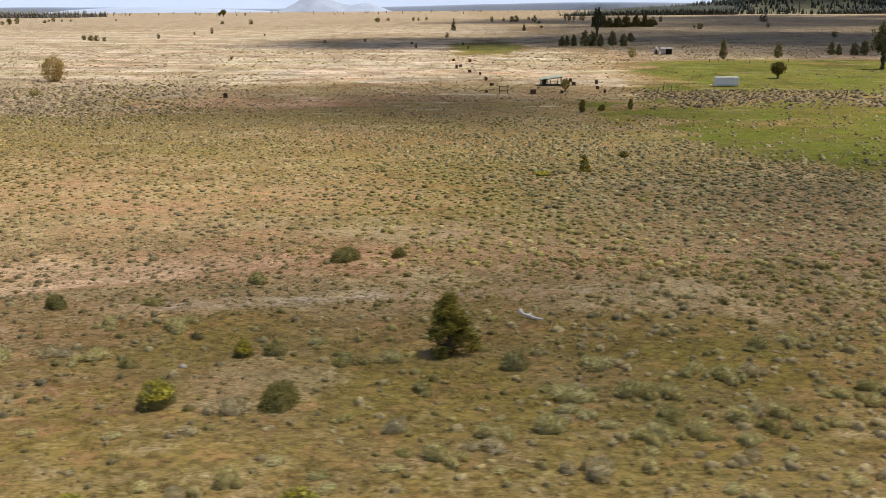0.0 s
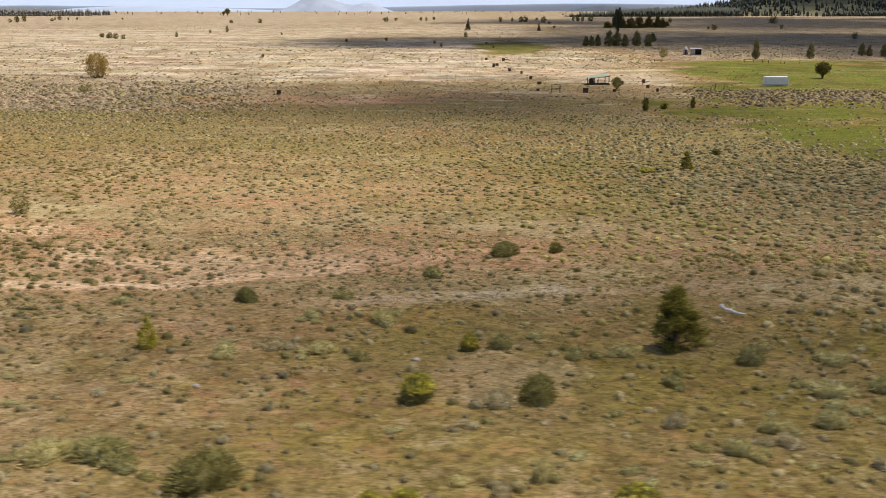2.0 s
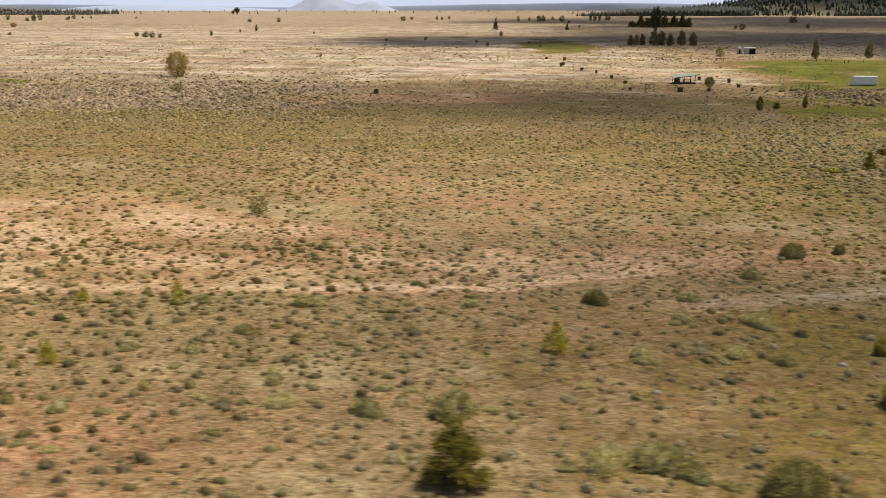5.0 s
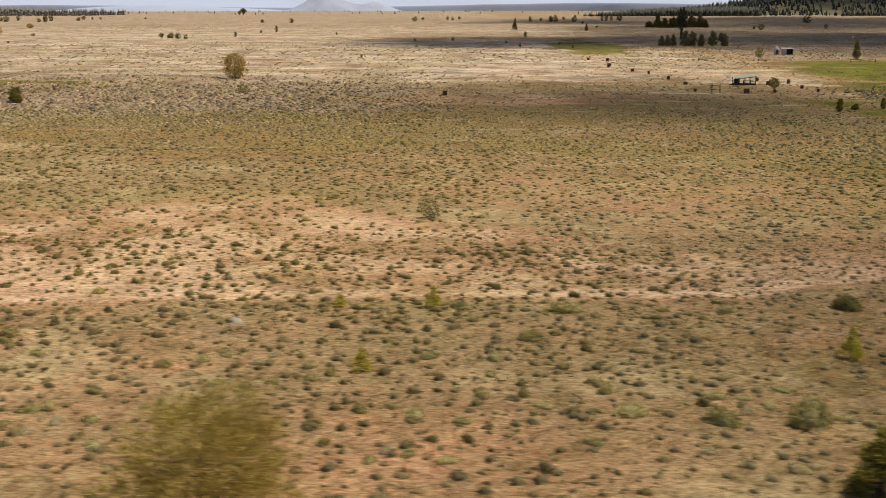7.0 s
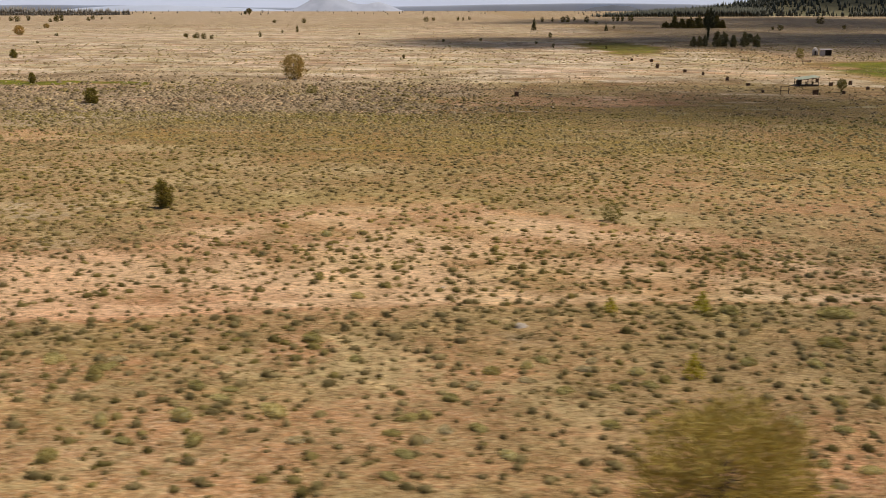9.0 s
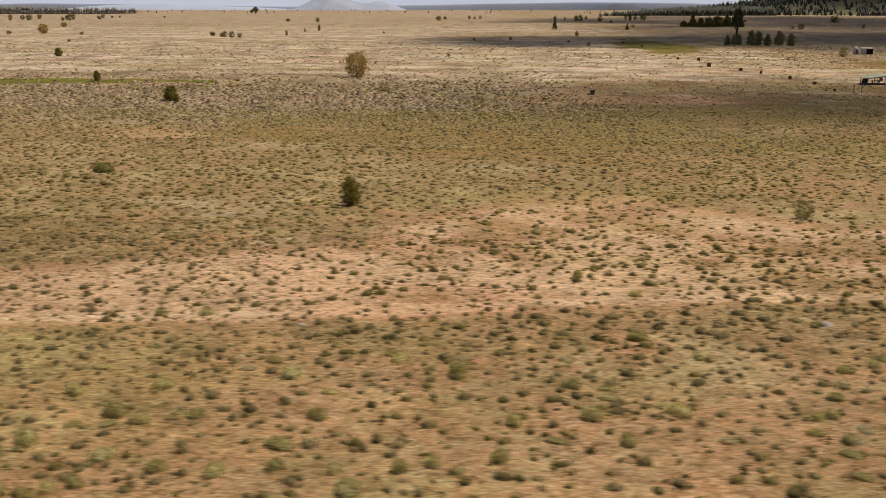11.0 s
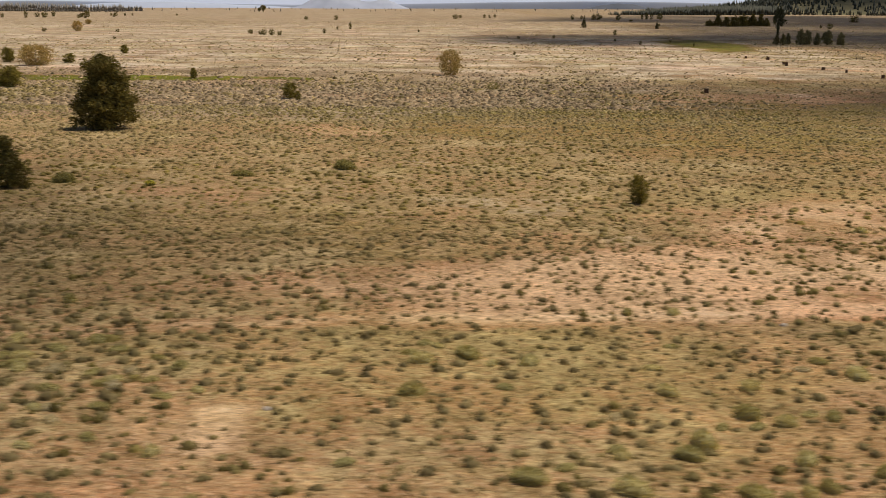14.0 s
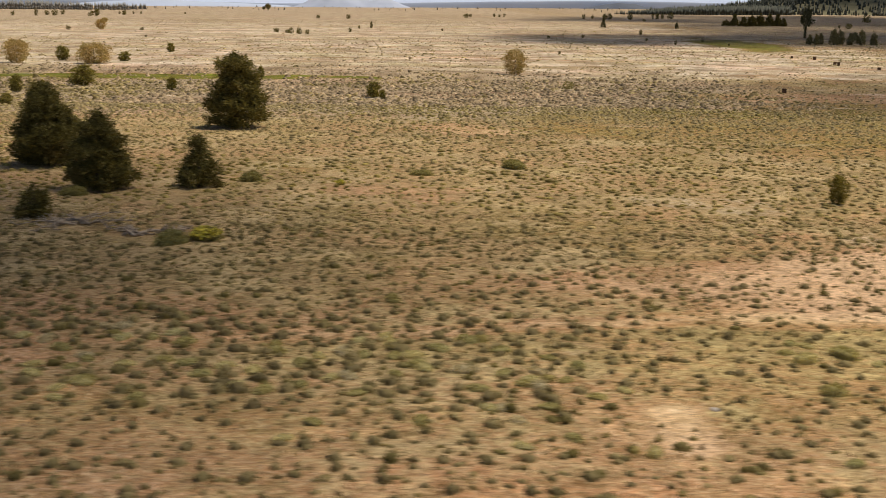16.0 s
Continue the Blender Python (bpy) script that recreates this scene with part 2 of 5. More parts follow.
    lush = k.mix(k.math("MULTIPLY", k.ramp(fine, 0.55, 0.75), 0.45), lush, GRASS_YELLOW)
    sage = k.mix(k.ramp(clump, 0.4, 0.6), SAGE_GROUND, MAUVE_DUST)
    sage = k.mix(k.math("MULTIPLY", k.ramp(patch, 0.48, 0.60), 0.5), sage, MAUVE_LITTER)
    sage = k.mix(k.math("MULTIPLY", k.ramp(streak, 0.5, 0.66), 0.5), sage, STRAW)
    wob = k.math("MULTIPLY", k.math("SUBTRACT", k.math("ADD", k.math("MULTIPLY", mid, 0.5), k.math("MULTIPLY", clump, 0.5)), 0.5), 2.2)

    def edge(v, a=0.3, b=0.72):
        return k.ramp(k.math("ADD", v, wob), a, b)
    c = k.mix(edge(straw), turf, pale)
    c = k.mix(edge(grey, 0.3, 0.7), c, sage)
    c = k.mix(edge(green, 0.16, 0.56), c, lush)
    c = k.mix(edge(bare, 0.25, 0.75), c, soil)
    c = k.mix(k.ramp(bare, 1.05, 1.3), c, k.mix(k.ramp(fine, 0.4, 0.6), SOIL_TAN, SOIL_PALE))
    speck = k.noise(4.6, detail=3, rough=0.8, stretch=(1.0, 1.5, 1))
    c = k.mix(k.math("MULTIPLY", k.ramp(speck, 0.55, 0.62), 0.42), c, LITTER)
    c = k.mix(k.math("MULTIPLY", k.ramp(speck, 0.44, 0.37), 0.45), c, k.mix(1.0, c, (1.4, 1.36, 1.32), "MULTIPLY"))
    c = k.mix(k.math("MULTIPLY", k.ramp(broad, 0.3, 0.7), 0.25), c, k.mix(1.0, c, (0.80, 0.74, 0.66), "MULTIPLY"))
    mottle = k.noise(0.34, detail=6, rough=0.78, stretch=(0.8, 1.0, 1))
    c = k.mix(k.math("MULTIPLY", k.ramp(mottle, 0.50, 0.66), 0.8), c, k.mix(1.0, c, (0.64, 0.62, 0.56), "MULTIPLY"))
    c = k.mix(k.math("MULTIPLY", k.ramp(mottle, 0.48, 0.34), 0.8), c, k.mix(1.0, c, (1.30, 1.27, 1.24), "MULTIPLY"))
    tuft = k.noise(2.0, detail=4, rough=0.68, stretch=(0.85, 1.2, 1))
    c = k.mix(k.math("MULTIPLY", k.ramp(tuft, 0.53, 0.62), 0.75), c, k.mix(1.0, c, (0.58, 0.55, 0.46), "MULTIPLY"))
    c = k.mix(k.math("MULTIPLY", k.ramp(tuft, 0.46, 0.37), 0.75), c, k.mix(1.0, c, (1.28, 1.27, 1.27), "MULTIPLY"))
    place = k.n.new("ShaderNodeSeparateXYZ")
    k.l.new(k.coords(), place.inputs[0])
    outer = k.ramp(place.outputs[1], 80, 250)             # thin pale washes and dark brushy bands of the outer plain
    wash = k.noise(1.0, detail=6, rough=0.7, stretch=(0.045, 0.16, 1))
    calm = k.math("SUBTRACT", 1.0, k.math("MULTIPLY", k.ramp(green, 0.4, 0.8), 0.6))
    outer = k.math("MULTIPLY", outer, calm)
    c = k.mix(k.math("MULTIPLY", k.math("MULTIPLY", k.ramp(wash, 0.57, 0.68), 0.48), outer), c, CREAM_SOIL)
    c = k.mix(k.math("MULTIPLY", k.math("MULTIPLY", k.ramp(wash, 0.46, 0.34), 0.6), outer), c, BRUSH_BROWN)
    drift = k.noise(1.0, detail=6, rough=0.68, stretch=(0.075, 0.045, 1))
    c = k.mix(k.math("MULTIPLY", k.math("MULTIPLY", k.ramp(drift, 0.51, 0.59), 0.8), k.ramp(place.outputs[1], 130, 300)), c, k.mix(1.0, c, (0.66, 0.62, 0.58), "MULTIPLY"))
    c = k.mix(k.math("MULTIPLY", k.math("MULTIPLY", k.ramp(drift, 0.48, 0.38), 0.6), k.ramp(place.outputs[1], 130, 300)), c, k.mix(1.0, c, (1.30, 1.27, 1.20), "MULTIPLY"))
    hue = k.noise(0.035, detail=5, rough=0.65, stretch=(0.6, 1.0, 1))
    c = k.mix(k.math("MULTIPLY", k.ramp(hue, 0.50, 0.66), 0.4), c, k.mix(1.0, c, (0.92, 1.02, 0.70), "MULTIPLY"))
    c = k.mix(k.math("MULTIPLY", k.ramp(hue, 0.50, 0.36), 0.55), c, k.mix(1.0, c, (1.13, 0.95, 0.94), "MULTIPLY"))
    k.bump(k.math("ADD", k.math("MULTIPLY", clump, 0.5), k.math("MULTIPLY", grit, 0.5)), 1.0, 0.24)
    return k.done(c)


GRASS_BROWN, GRASS_OLIVE, GRASS_GREEN, GRASS_YELLOW = (0.335, 0.222, 0.108), (0.305, 0.219, 0.089), (0.140, 0.172, 0.010), (0.33, 0.29, 0.07)
SOIL_RED, SOIL_TAN, SOIL_PALE = (0.47, 0.255, 0.122), (0.68, 0.46, 0.27), (0.80, 0.62, 0.42)
MAUVE_DUST, LITTER, MAUVE_LITTER, GRASS_KHAKI = (0.43, 0.33, 0.23), (0.115, 0.080, 0.042), (0.23, 0.158, 0.085), (0.285, 0.212, 0.050)
GRASS_MOSS = (0.165, 0.158, 0.022)
CREAM_SOIL, BRUSH_BROWN = (0.82, 0.70, 0.54), (0.25, 0.195, 0.125)
DRY_GRASS, STRAW, STRAW_PALE, SAGE_GROUND = (0.55, 0.43, 0.225), (0.485, 0.39, 0.265), (0.68, 0.58, 0.44), (0.37, 0.287, 0.16)


def leaf_material(name, a, b, c=None, tinted=False, glow=0.35):
    """Leaves and twigs whose colour runs from a to b from spray to spray; c: a few odd ones."""
    k = Nodes(name, 0.8)
    colour = k.mix(k.island(), a, b)
    if c:
        colour = k.mix(k.ramp(k.noise(2.2, detail=2), 0.55, 0.68), colour, c)
    colour = k.mix(k.ramp(k.noise(0.9, detail=3), 0.35, 0.7, 0.0, 0.45), colour, k.mix(1.0, colour, (0.62, 0.60, 0.58), "MULTIPLY"))
    if tinted:
        colour = k.mix(1.0, colour, k.attribute("tint").outputs["Color"], "MULTIPLY")
    else:
        colour = k.mix(k.math("MULTIPLY", k.random(), 0.35), colour, k.mix(1.0, colour, (1.25, 1.12, 0.85), "MULTIPLY"))
    through_leaf = k.n.new("ShaderNodeBsdfTranslucent")
    k.l.new(k.mix(1.0, colour, (1.0, 1.0, 0.75), "MULTIPLY"), through_leaf.inputs["Color"])
    both = k.n.new("ShaderNodeMixShader")
    both.inputs[0].default_value = glow
    k.l.new(k.bsdf.outputs[0], both.inputs[1])
    k.l.new(through_leaf.outputs[0], both.inputs[2])
    k.l.new(both.outputs[0], k.n["Material Output"].inputs["Surface"])
    return k.done(colour)


def plain_material(name, a, b, scale, rough=0.8, metal=0.0, bump=0.0, gloss=0.25):
    k = Nodes(name, rough)
    k.bsdf.inputs["Specular IOR Level"].default_value = gloss
    k.bsdf.inputs["Metallic"].default_value = metal
    n = k.noise(scale, detail=5)
    if bump:
        k.bump(n, 0.6, bump)
    return k.done(k.mix(k.ramp(n, 0.3, 0.7), a, b))


M_GROUND = ground_material()
M_SAGE = leaf_material("sage_leaves", (0.33, 0.285, 0.15), (0.56, 0.48, 0.26), tinted=True)
M_SAGE_NEAR = leaf_material("sage_sprays", (0.50, 0.445, 0.20), (0.76, 0.68, 0.35))
M_SAGE_GREEN = leaf_material("green_sage_sprays", (0.36, 0.32, 0.13), (0.56, 0.50, 0.22))
M_SAGE_MAUVE = leaf_material("mauve_sage_sprays", (0.48, 0.41, 0.24), (0.72, 0.62, 0.39))
M_RABBIT = leaf_material("rabbitbrush_sprays", (0.21, 0.19, 0.065), (0.44, 0.385, 0.14))
M_BLOOM = leaf_material("yellow_bloom", (0.62, 0.55, 0.07), (0.80, 0.72, 0.15))
M_JUNIPER = leaf_material("juniper_scales", (0.09, 0.080, 0.024), (0.27, 0.225, 0.065), (0.21, 0.16, 0.05))
M_JUNIPER_TIPS = leaf_material("olive_juniper_scales", (0.15, 0.13, 0.03), (0.56, 0.49, 0.11), (0.22, 0.17, 0.05), glow=0.4)
# lighter copy of the juniper scales, sunlit tone put into the colour
M_JUNIPER_SUNNY = leaf_material("sun_tinted_juniper_scales", (0.11, 0.098, 0.028), (0.46, 0.39, 0.095), (0.17, 0.13, 0.045))
M_JUNIPER_YOUNG = leaf_material("young_juniper_scales", (0.42, 0.38, 0.05), (0.72, 0.64, 0.12), glow=0.5)
M_PINE = leaf_material("pine_needles", (0.085, 0.085, 0.040), (0.17, 0.155, 0.07))
# olive needles of the field pines, lightened for distance haze
M_PINE_HAZED = leaf_material("haze_lightened_pine_needles", (0.19, 0.175, 0.085), (0.36, 0.32, 0.16))
M_GOLD = leaf_material("golden_twigs", (0.43, 0.31, 0.12), (0.62, 0.47, 0.20), (0.46, 0.39, 0.15))
M_WILLOW = leaf_material("willow_twigs", (0.36, 0.285, 0.09), (0.56, 0.46, 0.15), (0.46, 0.33, 0.13))
M_FOREST = leaf_material("far_conifers", (0.085, 0.098, 0.085), (0.14, 0.15, 0.125))
# paler copy of the far conifers, distance haze put into the colour
M_FOREST_HAZE = leaf_material("haze_paled_conifers", (0.29, 0.285, 0.26), (0.39, 0.37, 0.33))
M_GRASS = leaf_material("grass_blades", (0.26, 0.19, 0.075), (0.50, 0.385, 0.175), tinted=True)
M_STEM = plain_material("woody_stems", (0.11, 0.075, 0.05), (0.20, 0.15, 0.11), 6)
M_BARK = plain_material("bark", (0.085, 0.055, 0.038), (0.17, 0.12, 0.085), 5, bump=0.03)
M_DEADWOOD = plain_material("weathered_deadwood", (0.29, 0.225, 0.16), (0.50, 0.41, 0.30), 4, bump=0.02, gloss=0.05)
M_STONE = plain_material("pale_stone", (0.40, 0.34, 0.27), (0.54, 0.48, 0.40), 5, bump=0.03)
M_BLEACHED = plain_material("bleached_wood", (0.84, 0.80, 0.72), (0.92, 0.89, 0.84), 8)


# ---- meshes ----
def mesh_of(name, verts, tris, mat, tint=None):
    """A mesh of triangles from arrays; tint: a colour for every vertex."""
    me = bpy.data.meshes.new(name)
    verts, tris = np.asarray(verts, np.float32), np.asarray(tris, np.int32)
    me.vertices.add(len(verts))
    me.vertices.foreach_set("co", verts.ravel())
    me.loops.add(tris.size)
    me.loops.foreach_set("vertex_index", tris.ravel())
    me.polygons.add(len(tris))
    me.polygons.foreach_set("loop_start", np.arange(0, tris.size, tris.shape[1], dtype=np.int32))
    if tint is not None:
        me.attributes.new("tint", "FLOAT_COLOR", "POINT").data.foreach_set("color", np.asarray(tint, np.float32).ravel())
    me.update(calc_edges=True)
    me.materials.append(mat)
    return me


def part(name, me, parent, label=""):
    ob = new(name, me)
    ob.parent = parent
    return tagged(ob, label)


def thing(name, label, category, group="", at=None):
    ob = new(name)
    ob.empty_display_size = 0.3
    if at is not None:
        ob.matrix_basis = at
    return tagged(ob, label, category, group)


def joined(*pieces):
    vs, ts, n = [], [], 0
    for v, t in pieces:
        vs.append(v)
        ts.append(np.asarray(t) + n)
        n += len(v)
    return np.concatenate(vs), np.concatenate(ts)


def sprays(rng, points, ways, length, width):
    """A narrow pointed triangle at every point, along its way."""
    n = len(points)
    ways = ways / (np.linalg.norm(ways, axis=1, keepdims=True) + 1e-9)
    side = np.cross(ways, rng.normal(size=(n, 3)))
    side /= np.linalg.norm(side, axis=1, keepdims=True) + 1e-9
    length, width = length * rng.uniform(0.6, 1.3, (n, 1)), width * rng.uniform(0.6, 1.3, (n, 1))
    v = np.stack([points - side * width, points + side * width, points + ways * length], 1).reshape(-1, 3)
    return v, np.arange(3 * n).reshape(-1, 3)


def tube(p, q, r0, r1, sides=5, bend=(0, 0, 0), rings=3):
    """A tapered limb from p to q as triangles."""
    p, q, bend = np.asarray(p, float), np.asarray(q, float), np.asarray(bend, float)
    d = q - p
    a = np.cross(d, (0.3, 0.2, 0.9) if abs(d[2]) < 0.8 * np.linalg.norm(d) else (1, 0.1, 0))
    a /= np.linalg.norm(a)
    b = np.cross(d, a)
    b /= np.linalg.norm(b)
    v, t = [], []
    for i in range(rings + 1):
        u = i / rings
        c = p + d * u + bend * (4 * u * (1 - u))
        r = r0 + (r1 - r0) * u
        for j in range(sides):
            w = 2 * math.pi * j / sides
            v.append(c + r * (a * math.cos(w) + b * math.sin(w)))
    for i in range(rings):
        for j in range(sides):
            k, m = i * sides + j, i * sides + (j + 1) % sides
            t += [(k, m, m + sides), (k, m + sides, k + sides)]
    for j in range(1, sides - 1):
        t += [(0, j + 1, j), (rings * sides, rings * sides + j, rings * sides + j + 1)]
    return np.array(v), np.array(t)


def dome(rng, around, up, rough, r=1.0):
    """A lumpy closed dome of radius r standing on the ground."""
    v, t = [], []
    for i in range(up):
        e = math.pi / 2 * i / up
        for j in range(around):
            w = 2 * math.pi * (j + 0.5 * (i % 2)) / around
            k = r * rng.uniform(1 - rough, 1 + rough)
            v.append((k * math.cos(e) * math.cos(w), k * math.cos(e) * math.sin(w), k * math.sin(e)))
    v.append((0, 0, r * rng.uniform(1 - rough, 1 + rough)))
    for i in range(up - 1):
        for j in range(around):
            a, b = i * around + j, i * around + (j + 1) % around
            t += [(a, b, b + around), (a, b + around, a + around)]
    t += [((up - 1) * around + j, (up - 1) * around + (j + 1) % around, up * around) for j in range(around)]
    return np.array(v), np.array(t)


def bush_shape(rng, core, n, length, width):
    """A low rounded bush, one metre across and half a metre high: a lumpy heart with sprays standing out of it."""
    heart = dome(rng, *core, 0.24, 0.36)
    w, e = rng.uniform(0, 2 * math.pi, n), np.arcsin(rng.uniform(0.02, 1, n))
    ways = np.stack([np.cos(e) * np.cos(w), np.cos(e) * np.sin(w), np.sin(e)], 1)
    pts = ways * rng.uniform(0.28, 0.45, (n, 1))
    v, t = joined(heart, sprays(rng, pts, ways + rng.normal(0, 0.5, (n, 3)) + (0, 0, 0.3), length, width))
    lean = 1 + 0.25 * np.sin(2 * np.arctan2(v[:, 1], v[:, 0]) + rng.uniform(0, 6))
    v[:, 0] *= lean
    v[:, 1] *= lean
    v[:, :2] *= 0.5 / np.percentile(np.hypot(v[:, 0], v[:, 1]), 93)
    v[:, 2] *= 0.5 / (np.percentile(v[:, 2], 96) if n > 20 else v[:, 2].max())
    return v, t


def scatter(name, mat, shapes, x, y, wide, high, tint, seed, label, category):
    """Many small plants in one object of kind stuff."""
    rng = np.random.default_rng(seed)
    z, kinds, vs, ts, cs, n = ground_z(x, y) - 0.04, rng.integers(0, len(shapes), len(x)), [], [], [], 0
    for i, (v, t) in enumerate(shapes):
        s = np.where(kinds == i)[0]
        if not len(s):
            continue
        w = rng.uniform(0, 2 * math.pi, len(s))
        c, d = np.cos(w)[:, None], np.sin(w)[:, None]
        vx = (v[None, :, 0] * c - v[None, :, 1] * d) * wide[s, None] + x[s, None]
        vy = (v[None, :, 0] * d + v[None, :, 1] * c) * wide[s, None] + y[s, None]
        vz = v[None, :, 2] * 2 * high[s, None] + z[s, None]
        vs.append(np.stack([vx, vy, vz], 2).reshape(-1, 3))
        ts.append((t[None] + (np.arange(len(s)) * len(v))[:, None, None] + n).reshape(-1, 3))
        cs.append(np.repeat(np.concatenate([tint[s], np.ones((len(s), 1))], 1), len(v), 0))
        n += len(s) * len(v)
    me = mesh_of(name, np.concatenate(vs), np.concatenate(ts), mat, np.concatenate(cs))
    me.polygons.foreach_set("use_smooth", np.ones(len(me.polygons), bool))
    return tagged(new(name, me), label, category, kind="stuff")


# ---- ground: one sheet to the horizon ----
def graded(points):
    out = [points[0][0]]
    for (a, s), (b, e) in zip(points, points[1:]):
        while out[-1] < b:
            u = (out[-1] - a) / (b - a)
            out.append(out[-1] + s + (e - s) * u)
    return np.array(out)


def build_ground():
    gx = graded([(-4300, 260), (-700, 22), (-260, 3), (-190, 1.6), (60, 1.6), (130, 3), (600, 22), (4300, 260)])
    gy = graded([(-900, 120), (-90, 6), (0, 3), (34, 1.0), (150, 1.2), (420, 2.2), (1000, 7), (2600, 60), (4850, 160)])
    xx, yy = np.meshgrid(gx, gy)
    v = np.stack([xx, yy, ground_z(xx, yy)], 2).reshape(-1, 3)
    i = np.arange((len(gy) - 1) * len(gx)).reshape(len(gy) - 1, len(gx))[:, :-1].ravel()
    me = mesh_of("ground", v, np.stack([i, i + 1, i + 1 + len(gx), i + len(gx)], 1), M_GROUND)
    me.attributes.new("zone", "FLOAT_COLOR", "POINT").data.foreach_set("color", np.stack(zones(v[:, 0], v[:, 1]), 1).astype(np.float32).ravel())
    me.polygons.foreach_set("use_smooth", np.ones(len(me.polygons), bool))
    tagged(new("ground", me), "dry sagebrush range of tan soil and thin grass", "ground", kind="structure")


build_ground()


# ---- distance: mountains, wooded hill, far woods ----
def ridge(name, label, cx, cy, half, depth, heights, mat, seed, skirt=-6, category="mountain"):
    """A mountain or hill whose skyline runs through heights, spread evenly over its width."""
    n, m = 90, 26
    u = np.linspace(0, 1, n)
    crest = np.interp(u, np.linspace(0, 1, len(heights)), heights)
    crest = np.convolve(np.pad(crest, 4, "edge"), np.ones(9) / 9, "valid")
    xx, ww = np.meshgrid(cx + half * (2 * u - 1), np.linspace(-1, 1, m))
    yy = cy + depth * ww
    h = crest[None] * (np.cos(ww * math.pi / 2) ** 1.1)
    h = h * (0.86 + 0.28 * fbm(xx, yy, half * 0.22, seed)) + skirt * np.abs(ww)
    v = np.stack([xx, yy, h], 2).reshape(-1, 3)
    i = np.arange((m - 1) * n).reshape(m - 1, n)[:, :-1].ravel()
    me = mesh_of(name, v, np.stack([i, i + 1, i + 1 + n, i + n], 1), mat)
    me.polygons.foreach_set("use_smooth", np.ones(len(me.polygons), bool))
    return tagged(new(name, me), label, category, kind="structure")


# distance haze is painted into these base colours as blue
M_FAR = plain_material("backdrop_haze_blue", (0.55, 0.63, 0.78), (0.58, 0.66, 0.81), 0.004, 1.0, gloss=0.0)
M_NEARER = plain_material("haze_tinted_ridge", (0.42, 0.48, 0.58), (0.46, 0.52, 0.62), 0.006, 1.0, gloss=0.0)
M_MOUNTAIN = plain_material("haze_tinted_butte", (0.36, 0.40, 0.48), (0.43, 0.47, 0.55), 0.012, 1.0, gloss=0.0)
M_LOW_HILL = plain_material("haze_tinted_low_hill", (0.11, 0.125, 0.15), (0.13, 0.145, 0.17), 0.006, 1.0, gloss=0.0)
M_HILL = plain_material("grassy_hillside", (0.125, 0.118, 0.072), (0.20, 0.185, 0.11), 0.03, 1.0, gloss=0.0)
# added backdrop, tall enough to cover the sky strip with pale haze colour
ridge("backdrop_range", "pale backdrop ridge hiding the sky, coloured as blue haze", 0, 5160, 4200, 330, [140, 152, 150, 144, 150, 158, 150, 146, 150, 160, 152, 146, 156, 150], M_FAR, 51, category="mountain range")
ridge("butte", "volcanic butte on the far plain, tinted blue-grey for haze", -528, 4600, 265, 150, [0, 4, 15, 34, 52, 64, 66, 58, 44, 30, 26, 35, 38, 28, 12, 0], M_MOUNTAIN, 52)
ridge("far_hill", "low hill on the far skyline, tinted blue for haze", 640, 4640, 170, 120, [0, 8, 18, 24, 25, 20, 8, 0], M_LOW_HILL, 53, category="hill")
ridge("far_hill", "low hill line beyond the far woods, tinted blue for haze", -1250, 4640, 520, 120, [4, 18, 24, 26, 22, 16, 10, 2], M_NEARER, 54, category="hill")
ridge("far_range", "ridge along the skyline, tinted blue for haze", 500, 4760, 2900, 14, [22, 30, 26, 18, 14, 20, 30, 36, 30, 22, 28, 34, 42, 36, 30], M_NEARER, 55, category="mountain range")


def hill_z(x, y):
    rise = 190 * step(330, 1650, x - 0.06 * (y - 2000)) ** 1.15
    return rise * step(2030, 2700, y) * step(4200, 3000, y) + 10 * (fbm(x, y, 260, 57) - 0.5) * step(2100, 2400, y) - 3


def build_hill():
    xx, yy = np.meshgrid(np.linspace(300, 3600, 120), np.linspace(2030, 4300, 60))
    v = np.stack([xx, yy, hill_z(xx, yy)], 2).reshape(-1, 3)
    i = np.arange(59 * 120).reshape(59, 120)[:, :-1].ravel()
    me = mesh_of("wooded_hill", v, np.stack([i, i + 1, i + 121, i + 120], 1), M_HILL)
    me.polygons.foreach_set("use_smooth", np.ones(len(me.polygons), bool))
    tagged(new("wooded_hill", me), "long grassy hill wooded with dark conifers", "hill", kind="structure")


build_hill()


def conifer_shape(rng):
    pieces = []
    for lo, hi, r in ((0.06, 0.62, 0.5), (0.36, 1.0, 0.34)):
        k = 5
        w = np.arange(k) * 2 * math.pi / k + rng.uniform(0, 6)
        v = np.stack([r * np.cos(w) * rng.uniform(0.6, 1.15, k), r * np.sin(w) * rng.uniform(0.6, 1.15, k), lo + rng.uniform(-0.05, 0.05, k)], 1)
        v = np.concatenate([v, [(rng.uniform(-0.04, 0.04), rng.uniform(-0.04, 0.04), hi), (0, 0, lo + 0.05)]])
        t = [(j, (j + 1) % k, k) for j in range(k)] + [((j + 1) % k, j, k + 1) for j in range(k)]
        pieces.append((v, np.array(t)))
    return joined(*pieces)


